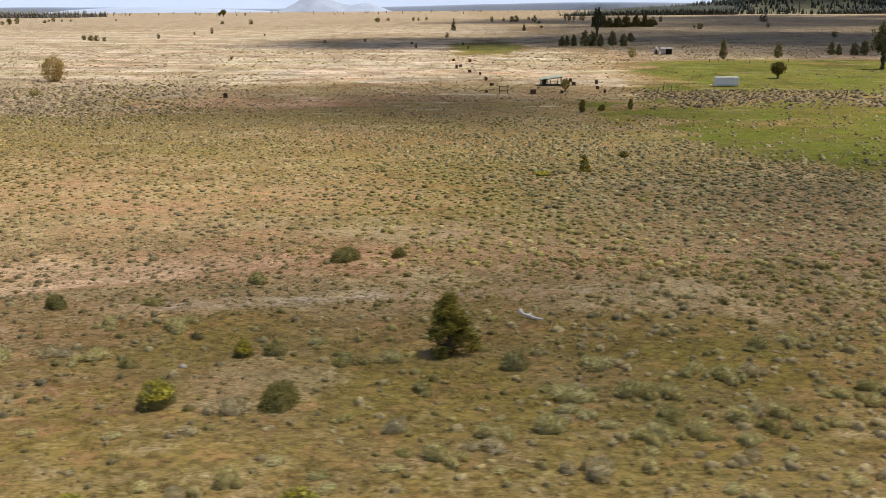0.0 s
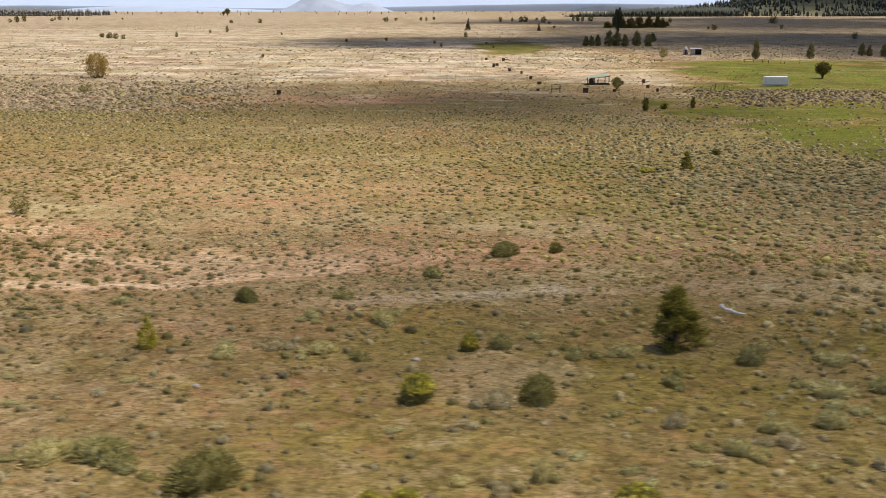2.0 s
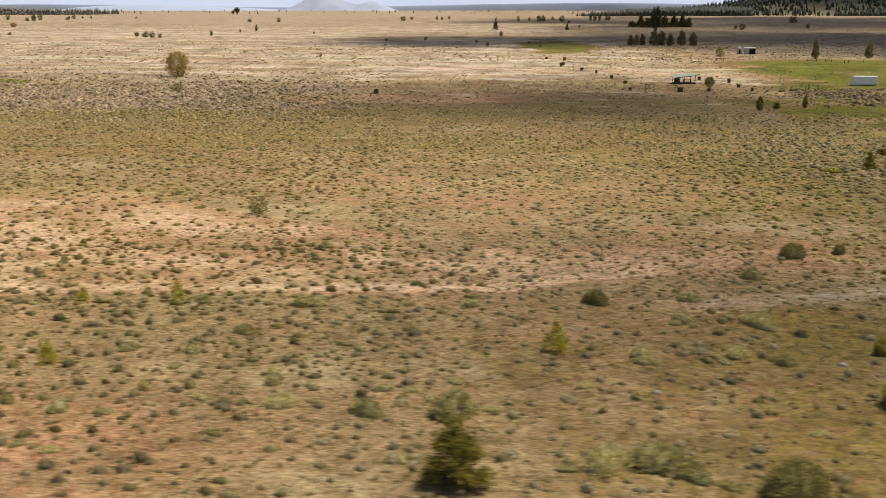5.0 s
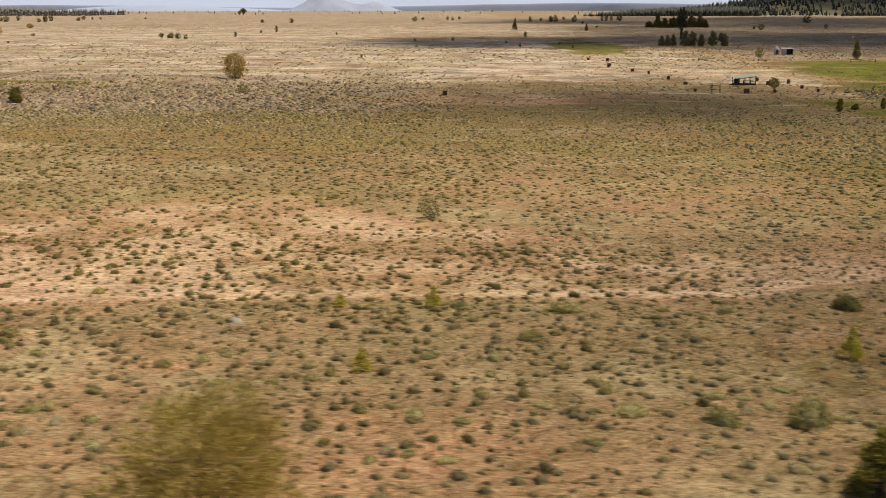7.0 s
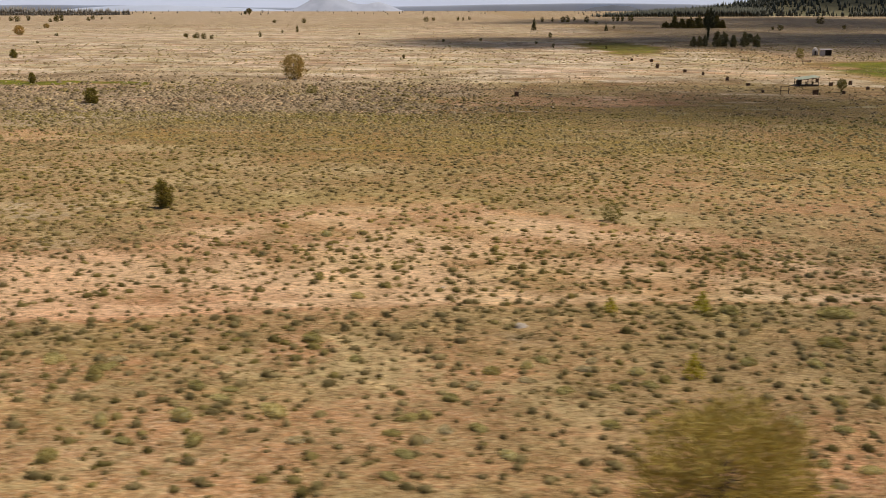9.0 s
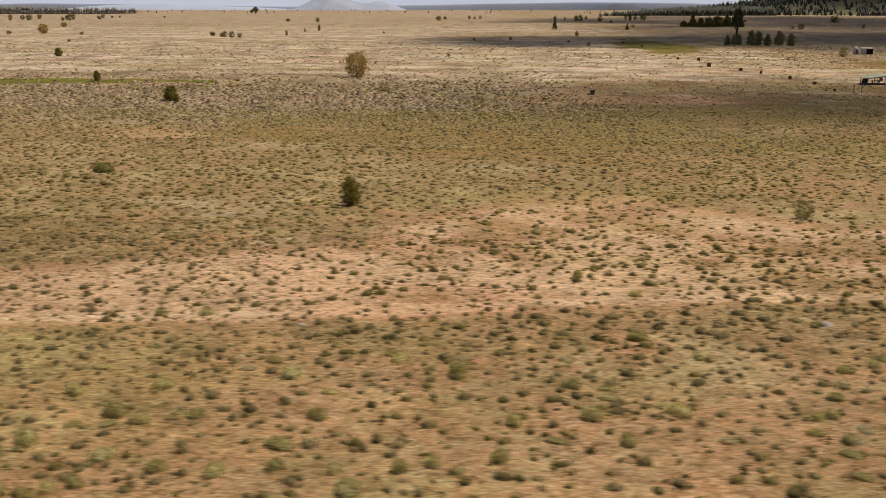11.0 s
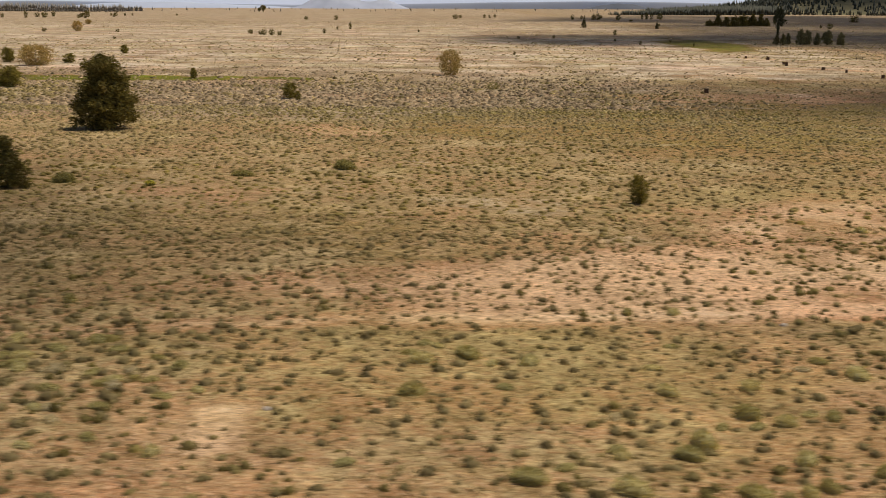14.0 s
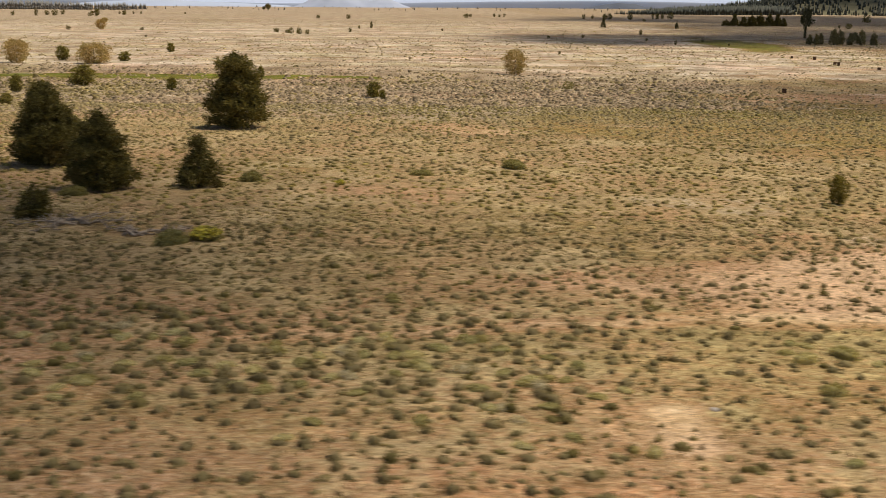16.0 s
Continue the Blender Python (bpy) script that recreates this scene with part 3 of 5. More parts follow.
def woods(name, label, x, y, z, high, seed, mat=None):
    rng = np.random.default_rng(seed)
    shapes = [conifer_shape(rng) for _ in range(6)]
    vs, ts, n = [], [], 0
    for i in range(len(x)):
        v, t = shapes[rng.integers(6)]
        w = high[i] * rng.uniform(0.32, 0.55)
        vs.append(v * (w, w, high[i]) + (x[i], y[i], z[i]))
        ts.append(t + n)
        n += len(v)
    tagged(new(name, mesh_of(name, np.concatenate(vs), np.concatenate(ts), mat or M_FOREST)), label, "forest", kind="stuff")


def plant_woods():
    rng = np.random.default_rng(61)
    n = 1700                                             # the long wood at the left of the plain
    x = -840 - 1500 * rng.uniform(0, 1, n) ** 1.1
    y = 2350 + 260 * rng.uniform(0, 1, n) + 0.05 * (x + 840)
    woods("far_wood", "long pine wood across the plain, paled for distance haze", x, y, np.zeros(n) - 1, rng.uniform(13, 24, n) * np.interp(x, [-1100, -830], [1, 0.7]), 62, M_FOREST_HAZE)
    n = 130                                              # scattered outliers along the skyline
    x, y = rng.uniform(-1300, 620, n), rng.uniform(2500, 4500, n)
    woods("scattered_wood", "scattered conifers along the far skyline, paled for haze", x, y, np.zeros(n) - 0.5, rng.uniform(5, 11, n), 63, M_FOREST_HAZE)
    n = 1900                                              # the front wood under the hill
    x = 205 + 345 * rng.uniform(0, 1, n) ** 0.70
    y = 2000 + rng.uniform(0, 120, n) + 0.2 * (x - 205)
    woods("hill_foot_wood", "dense dark pine wood at the foot of the hill", x, y, hill_z(x, y) - 1, rng.uniform(12, 23, n) * np.interp(x, [205, 380], [0.5, 1]), 64)
    n = 800                                              # the row along the foot, further on
    x = 690 + 820 * rng.uniform(0, 1, n)
    y = 2040 + 50 * rng.uniform(0, 1, n) ** 2
    woods("hill_row", "row of dark pines along the foot of the hill", x, y, hill_z(x, y) - 1, rng.uniform(8, 18, n), 67)
    n = 7000                                             # trees on the slope, with an open pasture
    x, y = rng.uniform(430, 2300, n), rng.uniform(2080, 3000, n)
    open_land = step(530, 570, x * 2050 / y) * step(790, 700, x * 2050 / y) * step(2560, 2400, y)
    keep = rng.uniform(0, 1, n) > 0.66 * open_land * (0.75 + 0.5 * fbm(x, y, 200, 65))
    x, y = x[keep], y[keep]
    woods("hill_wood", "open pine forest over the long hill", x, y, hill_z(x, y) - 1, rng.uniform(9, 19, len(x)), 66)


plant_woods()


# ---- clouds added overhead, out of view, so that their shadows lie on the plain ----
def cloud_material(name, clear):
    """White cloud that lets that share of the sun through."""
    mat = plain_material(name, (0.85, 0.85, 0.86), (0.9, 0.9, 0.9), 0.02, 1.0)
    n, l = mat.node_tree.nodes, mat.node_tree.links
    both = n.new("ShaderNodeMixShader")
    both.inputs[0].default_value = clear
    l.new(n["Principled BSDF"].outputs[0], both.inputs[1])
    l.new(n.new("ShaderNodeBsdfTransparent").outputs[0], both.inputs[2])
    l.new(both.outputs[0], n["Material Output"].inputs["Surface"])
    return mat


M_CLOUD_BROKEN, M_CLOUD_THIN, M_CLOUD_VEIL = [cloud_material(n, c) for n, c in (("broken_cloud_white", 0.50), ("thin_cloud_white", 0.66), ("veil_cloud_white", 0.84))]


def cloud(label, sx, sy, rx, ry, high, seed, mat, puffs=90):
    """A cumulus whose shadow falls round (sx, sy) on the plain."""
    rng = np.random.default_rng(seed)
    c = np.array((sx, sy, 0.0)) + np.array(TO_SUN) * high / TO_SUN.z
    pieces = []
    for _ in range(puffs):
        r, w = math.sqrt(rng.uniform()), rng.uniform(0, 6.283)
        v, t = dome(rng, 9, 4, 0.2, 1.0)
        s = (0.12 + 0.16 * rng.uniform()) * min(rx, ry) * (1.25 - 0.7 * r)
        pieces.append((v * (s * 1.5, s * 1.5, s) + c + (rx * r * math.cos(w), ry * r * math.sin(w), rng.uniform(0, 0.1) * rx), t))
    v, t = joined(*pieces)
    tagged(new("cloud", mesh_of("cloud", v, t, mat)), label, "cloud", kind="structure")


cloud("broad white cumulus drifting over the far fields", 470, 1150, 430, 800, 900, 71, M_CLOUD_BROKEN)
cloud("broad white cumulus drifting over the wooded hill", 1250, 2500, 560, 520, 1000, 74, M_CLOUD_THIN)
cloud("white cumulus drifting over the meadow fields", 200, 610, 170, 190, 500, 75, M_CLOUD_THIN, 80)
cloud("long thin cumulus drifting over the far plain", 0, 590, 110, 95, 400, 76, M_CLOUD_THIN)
# the next three are added only to dim the near ground
cloud("unseen thin cumulus added to dim the sagebrush", 44, 106, 46, 46, 500, 72, M_CLOUD_VEIL, 56)
cloud("unseen small cumulus added to dim the saplings", 12, 56, 62, 36, 450, 77, M_CLOUD_VEIL, 53)
cloud("unseen wisp of cloud added to dim the sagebrush", -24, 74, 24, 32, 450, 79, M_CLOUD_VEIL, 22)
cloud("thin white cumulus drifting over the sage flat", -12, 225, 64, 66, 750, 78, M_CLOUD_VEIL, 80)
# added to dim the ground at the near left
cloud("unseen small cumulus added to dim the junipers", -178, 60, 48, 54, 450, 73, M_CLOUD_THIN, 75)


# ---- trees ----
TAKEN = [(4.9, 64.4, 0.9), (-157, 80, 2.4), (-151, 77, 2.2), (-62.9, 60.0, 0.5), (14.2, 48.7, 0.5), (15.8, 48.8, 0.5), (-25.4, 49.1, 0.4), (-120.1, 43.6, 1.5)]       # spots kept free of scattered plants


def crown_points(rng, n, profile, lobes=5, inner=0.45):
    """Points in a crown one high and one wide whose half width at height u is profile(u)."""
    u = rng.uniform(0, 1, n)
    keep = rng.uniform(0, 1, n) < 0.15 + 1.7 * profile(u)
    u = u[keep]
    w = rng.uniform(0, 2 * math.pi, len(u))
    ph = rng.uniform(0, 6.28, 3)
    bulge = 1 + 0.20 * np.sin(lobes * w + ph[0] + 7 * u) + 0.16 * np.sin((lobes + 2) * w + ph[1] - 11 * u) + 0.10 * np.sin(23 * u + ph[2] + 2 * w)
    r = profile(u) * bulge * np.sqrt(rng.uniform(inner ** 2, 1, len(u)))
    pts = np.stack([r * np.cos(w), r * np.sin(w), u], 1)
    gaps = fbm(w * 1.3 * (1 + u), u * 9 + ph[0], 1.0, int(ph[1] * 100))
    return pts[gaps > 0.30]


def crown_mesh(name, rng, n, each, size, profile, mat, up=0.3, lobes=5, thin=0.33, clumps=0):
    if clumps:                                           # boughs that stand apart
        c = crown_points(rng, clumps, profile, lobes, 0.55) * (0.88, 0.88, 0.97)
        pts = c[rng.integers(len(c), size=n)] + np.clip(rng.normal(0, 1, (n, 3)), -1.7, 1.7) * (0.066, 0.066, 0.036)
        pts = np.concatenate([pts[pts[:, 2] > 0.03], crown_points(rng, n // 2 if clumps >= 60 else n // 6, profile, lobes, 0.0) * (0.84, 0.84, 0.94) + (0, 0, 0.03)])
    else:
        pts = crown_points(rng, n, profile, lobes)
    out = pts * (1, 1, 0)
    p = np.repeat(pts, each, 0) + rng.normal(0, size * 0.55, (len(pts) * each, 3))
    ways = np.repeat(out, each, 0) * 2 + rng.normal(0, 0.55, (len(pts) * each, 3)) + (0, 0, up)
    v, t = sprays(rng, p, ways, size, size * thin)
    v[:, 2] = np.maximum(v[:, 2], 0.005)
    return mesh_of(name, v, t, mat)


def trunk_mesh(name, rng, high, r, limbs, reach, mat, low=0.15):
    pieces = [tube((0, 0, -0.03), (rng.uniform(-0.03, 0.03), rng.uniform(-0.03, 0.03), high), r, r * 0.25, 7, (0.02, 0.01, 0), 5)]
    for _ in range(limbs):
        u, w = rng.uniform(low, 0.85), rng.uniform(0, 6.28)
        L = reach * (1.05 - u) * rng.uniform(0.7, 1.1)
        pieces.append(tube((0, 0, u * high), (L * math.cos(w), L * math.sin(w), u * high + 0.35 * L), r * 0.35, r * 0.08, 4, (0, 0, -0.03), 3))
    return mesh_of(name, *joined(*pieces), mat)


def juniper_profile(u):
    return 0.56 * np.clip((u + 0.02) / 0.20, 0, 1) ** 0.5 * np.clip(1 - u, 0, 1) ** 0.52


def bushy_profile(u):
    return 0.58 * np.clip((u + 0.10) / 0.16, 0, 1) ** 0.5 * np.clip(1 - u, 0, 1) ** 0.6


def rounded_profile(u):
    return 0.52 * np.clip(1 - ((u - 0.47) / 0.55) ** 2, 0, 1) ** 0.46


def loose_profile(u):
    return 0.07 * np.clip((1.05 - u) / 0.3, 0, 1) + 0.45 * np.clip((u + 0.06) / 0.14, 0, 1) ** 0.5 * np.clip(1 - u / 0.86, 0, 1) ** 0.85


def spire_profile(u):
    return 0.5 * np.clip((u + 0.04) / 0.12, 0, 1) ** 0.5 * np.clip(1 - u, 0, 1) ** 0.72


def egg_profile(u):
    return 0.5 * np.sqrt(np.clip(1 - ((u - 0.5) / 0.52) ** 2, 0, 1)) ** 0.8


def pine_profile(u):
    return np.where(u < 0.42, 0.0, 0.5 * np.clip((u - 0.40) / 0.12, 0, 1) ** 0.6 * np.clip((1.03 - u) / 0.45, 0, 1) ** 0.5)


def ball_profile(u):
    return np.where(u < 0.30, 0.0, 0.5 * np.sqrt(np.clip(1 - ((u - 0.65) / 0.37) ** 2, 0, 1)))


def tree_kind(name, mats, seed, n, each, size, profile, limbs, r=0.035, low=0.12, up=0.3, high=0.92, count=3, thin=0.33, clumps=0):
    """Several trees of a kind as mesh pairs, one metre high and wide, to be set in the land."""
    out = []
    for i in range(count):
        rng = np.random.default_rng(seed + i)
        out.append((trunk_mesh("trunk", rng, high, r, limbs, 0.42, mats[0], low), crown_mesh("crown", rng, n, each, size, profile, mats[1], up, thin=thin, clumps=clumps)))
    return out


KINDS = {
    "big_juniper": tree_kind("big_juniper", (M_BARK, M_JUNIPER), 100, 2300, 9, 0.036, juniper_profile, 16, 0.042, clumps=130),
    "open_juniper": tree_kind("open_juniper", (M_BARK, M_JUNIPER_TIPS), 106, 800, 9, 0.052, loose_profile, 22, 0.045, 0.03, clumps=59, count=3),
    "juniper": tree_kind("juniper", (M_BARK, M_JUNIPER), 110, 560, 8, 0.062, bushy_profile, 8, clumps=64),
    "rounded": tree_kind("rounded", (M_BARK, M_JUNIPER_SUNNY), 115, 520, 7, 0.065, rounded_profile, 8, clumps=120),
    "young": tree_kind("young", (M_STEM, M_JUNIPER_YOUNG), 130, 130, 8, 0.12, loose_profile, 9, 0.03),
    "far_juniper": tree_kind("far_juniper", (M_BARK, M_JUNIPER), 140, 90, 6, 0.17, egg_profile, 3, 0.05),
    "pine": tree_kind("pine", (M_BARK, M_PINE), 150, 520, 8, 0.08, pine_profile, 12, 0.016, 0.45, 0.15),
    "ball": tree_kind("ball", (M_BARK, M_JUNIPER), 160, 420, 8, 0.10, ball_profile, 8, 0.03, 0.3),
    "round": tree_kind("round", (M_BARK, M_JUNIPER), 165, 900, 8, 0.075, ball_profile, 14, 0.03, 0.3, count=1),
    "stemmed": tree_kind("stemmed", (M_BARK, M_RABBIT), 188, 420, 8, 0.085, ball_profile, 14, 0.02, 0.3, count=1),
    "grove": tree_kind("grove", (M_BARK, M_PINE), 170, 150, 6, 0.15, spire_profile, 3, 0.03),
    "gold": tree_kind("gold", (M_STEM, M_GOLD), 180, 800, 7, 0.075, egg_profile, 22, 0.02, 0.02, 0.9, 0.75, 3, 0.2),
    "willow": tree_kind("willow", (M_BARK, M_WILLOW), 190, 950, 9, 0.050, egg_profile, 70, 0.020, 0.01, 0.9, 0.8, 1, 0.12, 95),
    "field_pine": tree_kind("field_pine", (M_BARK, M_PINE_HAZED), 195, 300, 7, 0.085, juniper_profile, 12, 0.022, 0.1, 0.2, clumps=62),
    "brush": tree_kind("brush", (M_BARK, M_RABBIT), 185, 240, 7, 0.09, egg_profile, 16, 0.02, 0.02, 0.8, 0.7, 3, 0.25),
}


def tree(kind, name, label, x, y, w, h, category="tree", group="", pick=None):
    rng = np.random.default_rng(int(abs(x * 131 + y * 17)) + 7)
    trunk, crown = KINDS[kind][rng.integers(len(KINDS[kind])) if pick is None else pick]
    at = pose(x, y, gz(x, y) - 0.03, 0, 0, rng.uniform(0, 360)) @ Matrix.Diagonal((w, w, h, 1))
    ob = thing(name, label, category, group, at)
    TAKEN.append((x, y, w * 0.4))
    part("trunk", trunk, ob)
    part("crown", crown, ob)
    return ob


# the junipers round the dead wood, and those on the open range
tree("big_juniper", "juniper_tree", "large broad juniper with dense dark olive foliage", -157.3, 145.5, 8.5, 9.9, pick=0)
tree("big_juniper", "juniper_tree", "tall dark juniper standing close beside another", -170.2, 111.1, 7.4, 8.2, pick=1)
tree("big_juniper", "juniper_tree", "broad dark juniper with foliage to the ground", -160.5, 97.8, 6.2, 7.0, pick=2)
tree("juniper", "juniper_tree", "small rounded dark green juniper", -152.1, 99.9, 3.9, 4.7, pick=0)
tree("juniper", "juniper_tree", "low dark juniper beside fallen grey branches", -161.3, 84.1, 3.0, 2.6, pick=1)
tree("open_juniper", "juniper_sapling", "young upright juniper with dark heart and olive tips", -0.4, 57.0, 3.4, 3.6, "sapling", pick=0)
tree("rounded", "juniper_tree", "small egg-shaped olive juniper alone on the open range", -93.8, 96.8, 1.65, 2.6, pick=2)
tree("open_juniper", "juniper_tree", "small dark juniper among sagebrush", 16.3, 130.0, 1.8, 2.4, pick=1)
tree("open_juniper", "juniper_sapling", "young olive juniper with loose tips", -35.1, 37.9, 2.7, 2.7, "sapling", pick=2)
for x, y, w, h in ((-29.6, 55.4, 1.3, 1.8), (-52.15, 64.0, 1.05, 1.35), (-57.8, 63.4, 0.9, 0.9), (-55.5, 51.6, 1.0, 1.3)):
    tree("young", "juniper_sapling", "thin yellow-green juniper sapling on bare ground", x, y, w, h, "sapling", "juniper saplings")
tree("willow", "willow_shrub", "tall airy willow shrub with yellow-green twigs", -58.9, 33.0, 6.0, 4.85, "shrub")
tree("gold", "willow_shrub", "rounded golden-brown willow alone on the plain", -109.8, 289, 5.7, 6.4, "shrub", pick=0)
for x, y, w, h in ((-358, 720, 6.4, 6.3), (-433, 967, 5.1, 4.0), (-255, 317, 7.0, 6.5), (-232, 316, 9.0, 5.7)):
    tree("gold", "willow_shrub", "rounded golden-olive shrub on the open plain", x, y, w, h, "shrub", "golden shrubs")
for x, y, w, h in ((71.3, 424, 3.0, 3.9), (-100, 250, 2.4, 1.7)):
    tree("brush", "brush_shrub", "rounded dark olive brush on the open plain", x, y, w, h, "shrub", "olive brush")
tree("stemmed", "small_tree", "small round-crowned olive tree on a thin stem", 27.3, 258, 2.2, 3.0, pick=0)
tree("pine", "pine_tree", "tall pine with bare trunk and dark crown", 85.2, 633, 6.8, 17.6, pick=0)
tree("pine", "pine_tree", "big dark pine at the meadow's edge", 138.5, 343, 7.5, 14.0, pick=1)
tree("round", "round_tree", "small round-crowned dark tree in green meadow", 92.2, 301.2, 3.7, 4.4, pick=0)
FAR_JUNIPERS = [(-231, 663, 2.1, 2.4), (-223, 650, 2.1, 2.0), (-214, 636, 3.1, 3.0), (-209, 635, 2.4, 2.3), (-187, 673, 1.8, 2.8), (-189, 776, 1.2, 2.0), (-182, 802, 2.1, 4.2), (-276, 1273, 4.1, 3.3), (-239, 1258, 4.7, 4.6), (-129, 727, 1.2, 1.5), (-85, 405, 0.9, 1.1), (-593, 1423, 4.5, 5.2), (-593, 1446, 5.4, 7.5), (-606, 1612, 5.1, 5.0), (-614, 1615, 2.6, 3.3), (-590, 1604, 2.6, 3.3), (-587, 1633, 2.6, 3.4), (-528, 1667, 2.7, 2.6)]
MID_JUNIPERS = [(-98, 1379, 5.8, 5.0), (-90, 1478, 3.9, 3.8), (-56, 1497, 3.2, 4.6), (-49, 1494, 3.2, 3.9), (-39, 1551, 3.3, 4.0), (-4, 676, 2.2, 2.8), (-71, 587, 1.3, 1.5), (-50, 603, 1.6, 1.6), (-18, 511, 1.1, 1.9), (-22, 562, 1.2, 1.2), (5, 552, 1.2, 1.2), (7, 509, 0.9, 1.1), (48, 1340, 3.5, 5.5), (65, 1383, 2.9, 4.3), (73, 1329, 5.6, 6.2), (78, 1326, 5.6, 6.8), (104, 1477, 3.9, 3.8), (98, 1294, 5.5, 6.7), (95, 1188, 3.1, 2.5)]
RIGHT_JUNIPERS = [(78, 948, 2.0, 2.0), (146, 1398, 3.0, 5.8), (151, 1395, 4.4, 6.5), (157, 1392, 3.7, 5.7), (167, 1387, 6.6, 7.2), (202, 1108, 5.9, 3.4), (234, 1255, 4.0, 5.2), (242, 1251, 4.0, 5.2), (200, 867, 4.1, 4.0), (200, 888, 1.9, 2.3), (348, 1203, 8.9, 6.8), (268, 912, 2.9, 3.3), (228, 639, 3.4, 3.3)]
LEFT_JUNIPERS = [(-648, 1373, 4.3, 7.1), (-660, 1442, 5.3, 5.2), (-628, 1384, 6.6, 6.4), (-655, 1490, 4.7, 6.1), (-673, 1360, 4.3, 4.9), (-571, 1346, 4.3, 4.1), (-564, 1350, 4.3, 7.6), (-564, 1469, 4.6, 3.8), (-372, 697, 2.6, 2.2), (-323, 693, 2.2, 1.8), (-283, 557, 1.2, 1.1), (-233, 669, 2.5, 2.1), (-220, 644, 3.1, 3.0)]
for x, y, w, h in FAR_JUNIPERS + MID_JUNIPERS + RIGHT_JUNIPERS + LEFT_JUNIPERS:
    tree("far_juniper", "juniper_tree", "small dark juniper dotted on the far plain", x, y, w * 0.95, h * 1.05, group="junipers of the far plain")
for x, y, w, h in ((0, 859, 3.8, 9.0), (56, 846, 2.8, 5.3)):
    tree("grove", "pine_tree", "slender dark pine alone on the far plain", x, y, w, h, group="pines of the far plain")
for x, y, w, h in ((-521, 2420, 11, 15), (-531, 2425, 6, 9)):
    tree("ball", "far_tree", "tall dark tree standing alone near the skyline", x, y, w, h, group="skyline trees")
for x, y, w, h in ((-229, 394, 2.8, 3.1), (-227, 330, 3.6, 2.8), (-247, 333, 3.9, 4.4), (-190, 240, 2.2, 2.8), (-176, 276, 1.7, 2.7), (-222, 233, 2.7, 3.6), (-214, 227, 1.8, 2.9), (-214, 252, 5.7, 4.7), (-200, 174, 1.9, 1.9), (-143.9, 225.5, 2.8, 3.2), (-141.8, 222, 1.4, 1.8), (30, 213, 1.5, 1.2), (36, 214, 1.0, 2.2), (25.6, 209.5, 1.3, 2.5), (23.5, 144.1, 1.4, 0.8)):
    tree("rounded", "juniper_tree", "rounded dark olive juniper on sagebrush flat", x, y, w, h, group="junipers of the sage flat")
for x, y, w, h in ((54.6, 536, 3.2, 5.0), (56.8, 533, 3.0, 5.2), (60.8, 538, 3.4, 5.6), (65.9, 534, 4.6, 7.4), (70.1, 537, 5.0, 7.2), (73.5, 532, 3.6, 6.0), (79.5, 534, 4.6, 7.2), (84.8, 531, 4.2, 6.2), (98, 590, 4.4, 4.6), (103, 406, 2.8, 7.2), (126, 413, 3.2, 6.0), (154, 434, 3.0, 5.2), (157, 434, 2.3, 4.7), (163, 433, 3.8, 5.2), (167, 433, 3.8, 5.6)):
    tree("field_pine", "pine_tree", "dark young pine in a row at the field's edge", x, y, w, h, group="pines along the field")
for x, y, w, h in ((129, 974, 8.4, 5.8), (137, 976, 8.4, 10.2), (139, 953, 9.2, 8.2), (147, 955, 9.4, 10.2), (155, 957, 10.2, 11.2), (164, 960, 9.0, 10.2), (172, 962, 8.4, 10.6), (176, 958, 7.0, 7.0), (197, 1046, 5.6, 5.0)):
    tree("juniper", "grove_tree", "dark tree of a dense far grove", x, y, w, h, group="trees of the far grove")


# ---- sagebrush: the shrubs that stand out, one by one ----
def shrub_kind(seed, mat, n, bloom=0, length=0.14, width=0.026, count=3):
    out = []
    for i in range(count):
        rng = np.random.default_rng(seed + i)
        v, t = bush_shape(rng, (12, 5), n, length, width)
        stems = joined(*[tube((0, 0, -0.05), (0.33 * math.cos(w), 0.33 * math.sin(w), rng.uniform(0.2, 0.42)), 0.02, 0.006, 3, (0, 0, 0.03), 2) for w in rng.uniform(0, 6.28, 12)])
        flowers = None
        if bloom:
            w, e = rng.uniform(0, 6.28, bloom), np.arcsin(rng.uniform(0.45, 1, bloom))
            ways = np.stack([np.cos(e) * np.cos(w), np.cos(e) * np.sin(w), np.sin(e)], 1)
            flowers = mesh_of("bloom", *sprays(rng, ways * rng.uniform(0.42, 0.56, (bloom, 1)), rng.normal(0, 1, (bloom, 3)) + (0, 0, 0.6), 0.11, 0.045), M_BLOOM)
        foliage = mesh_of("foliage", v, t, mat)
        foliage.polygons.foreach_set("use_smooth", np.ones(len(foliage.polygons), bool))
        out.append((foliage, mesh_of("woody_base", *stems, M_STEM), flowers))
    return out


SHRUBS = {
    "sage": (shrub_kind(200, M_SAGE_NEAR, 460, count=4), "grey-green sagebrush mound on dry ground", "sagebrush"),
    "green": (shrub_kind(210, M_SAGE_GREEN, 460), "fresh green sagebrush mound in thin grass", "sagebrush"),
    "mauve": (shrub_kind(220, M_SAGE_MAUVE, 460), "dry mauve-grey sagebrush mound", "sagebrush"),
    "rabbit": (shrub_kind(230, M_RABBIT, 2200, 0, 0.075, 0.012), "olive rabbitbrush with loose upright sprays", "rabbitbrush"),
    "bloom": (shrub_kind(240, M_RABBIT, 1500, 330, 0.085, 0.012), "olive rabbitbrush topped with bright yellow bloom", "rabbitbrush"),
}


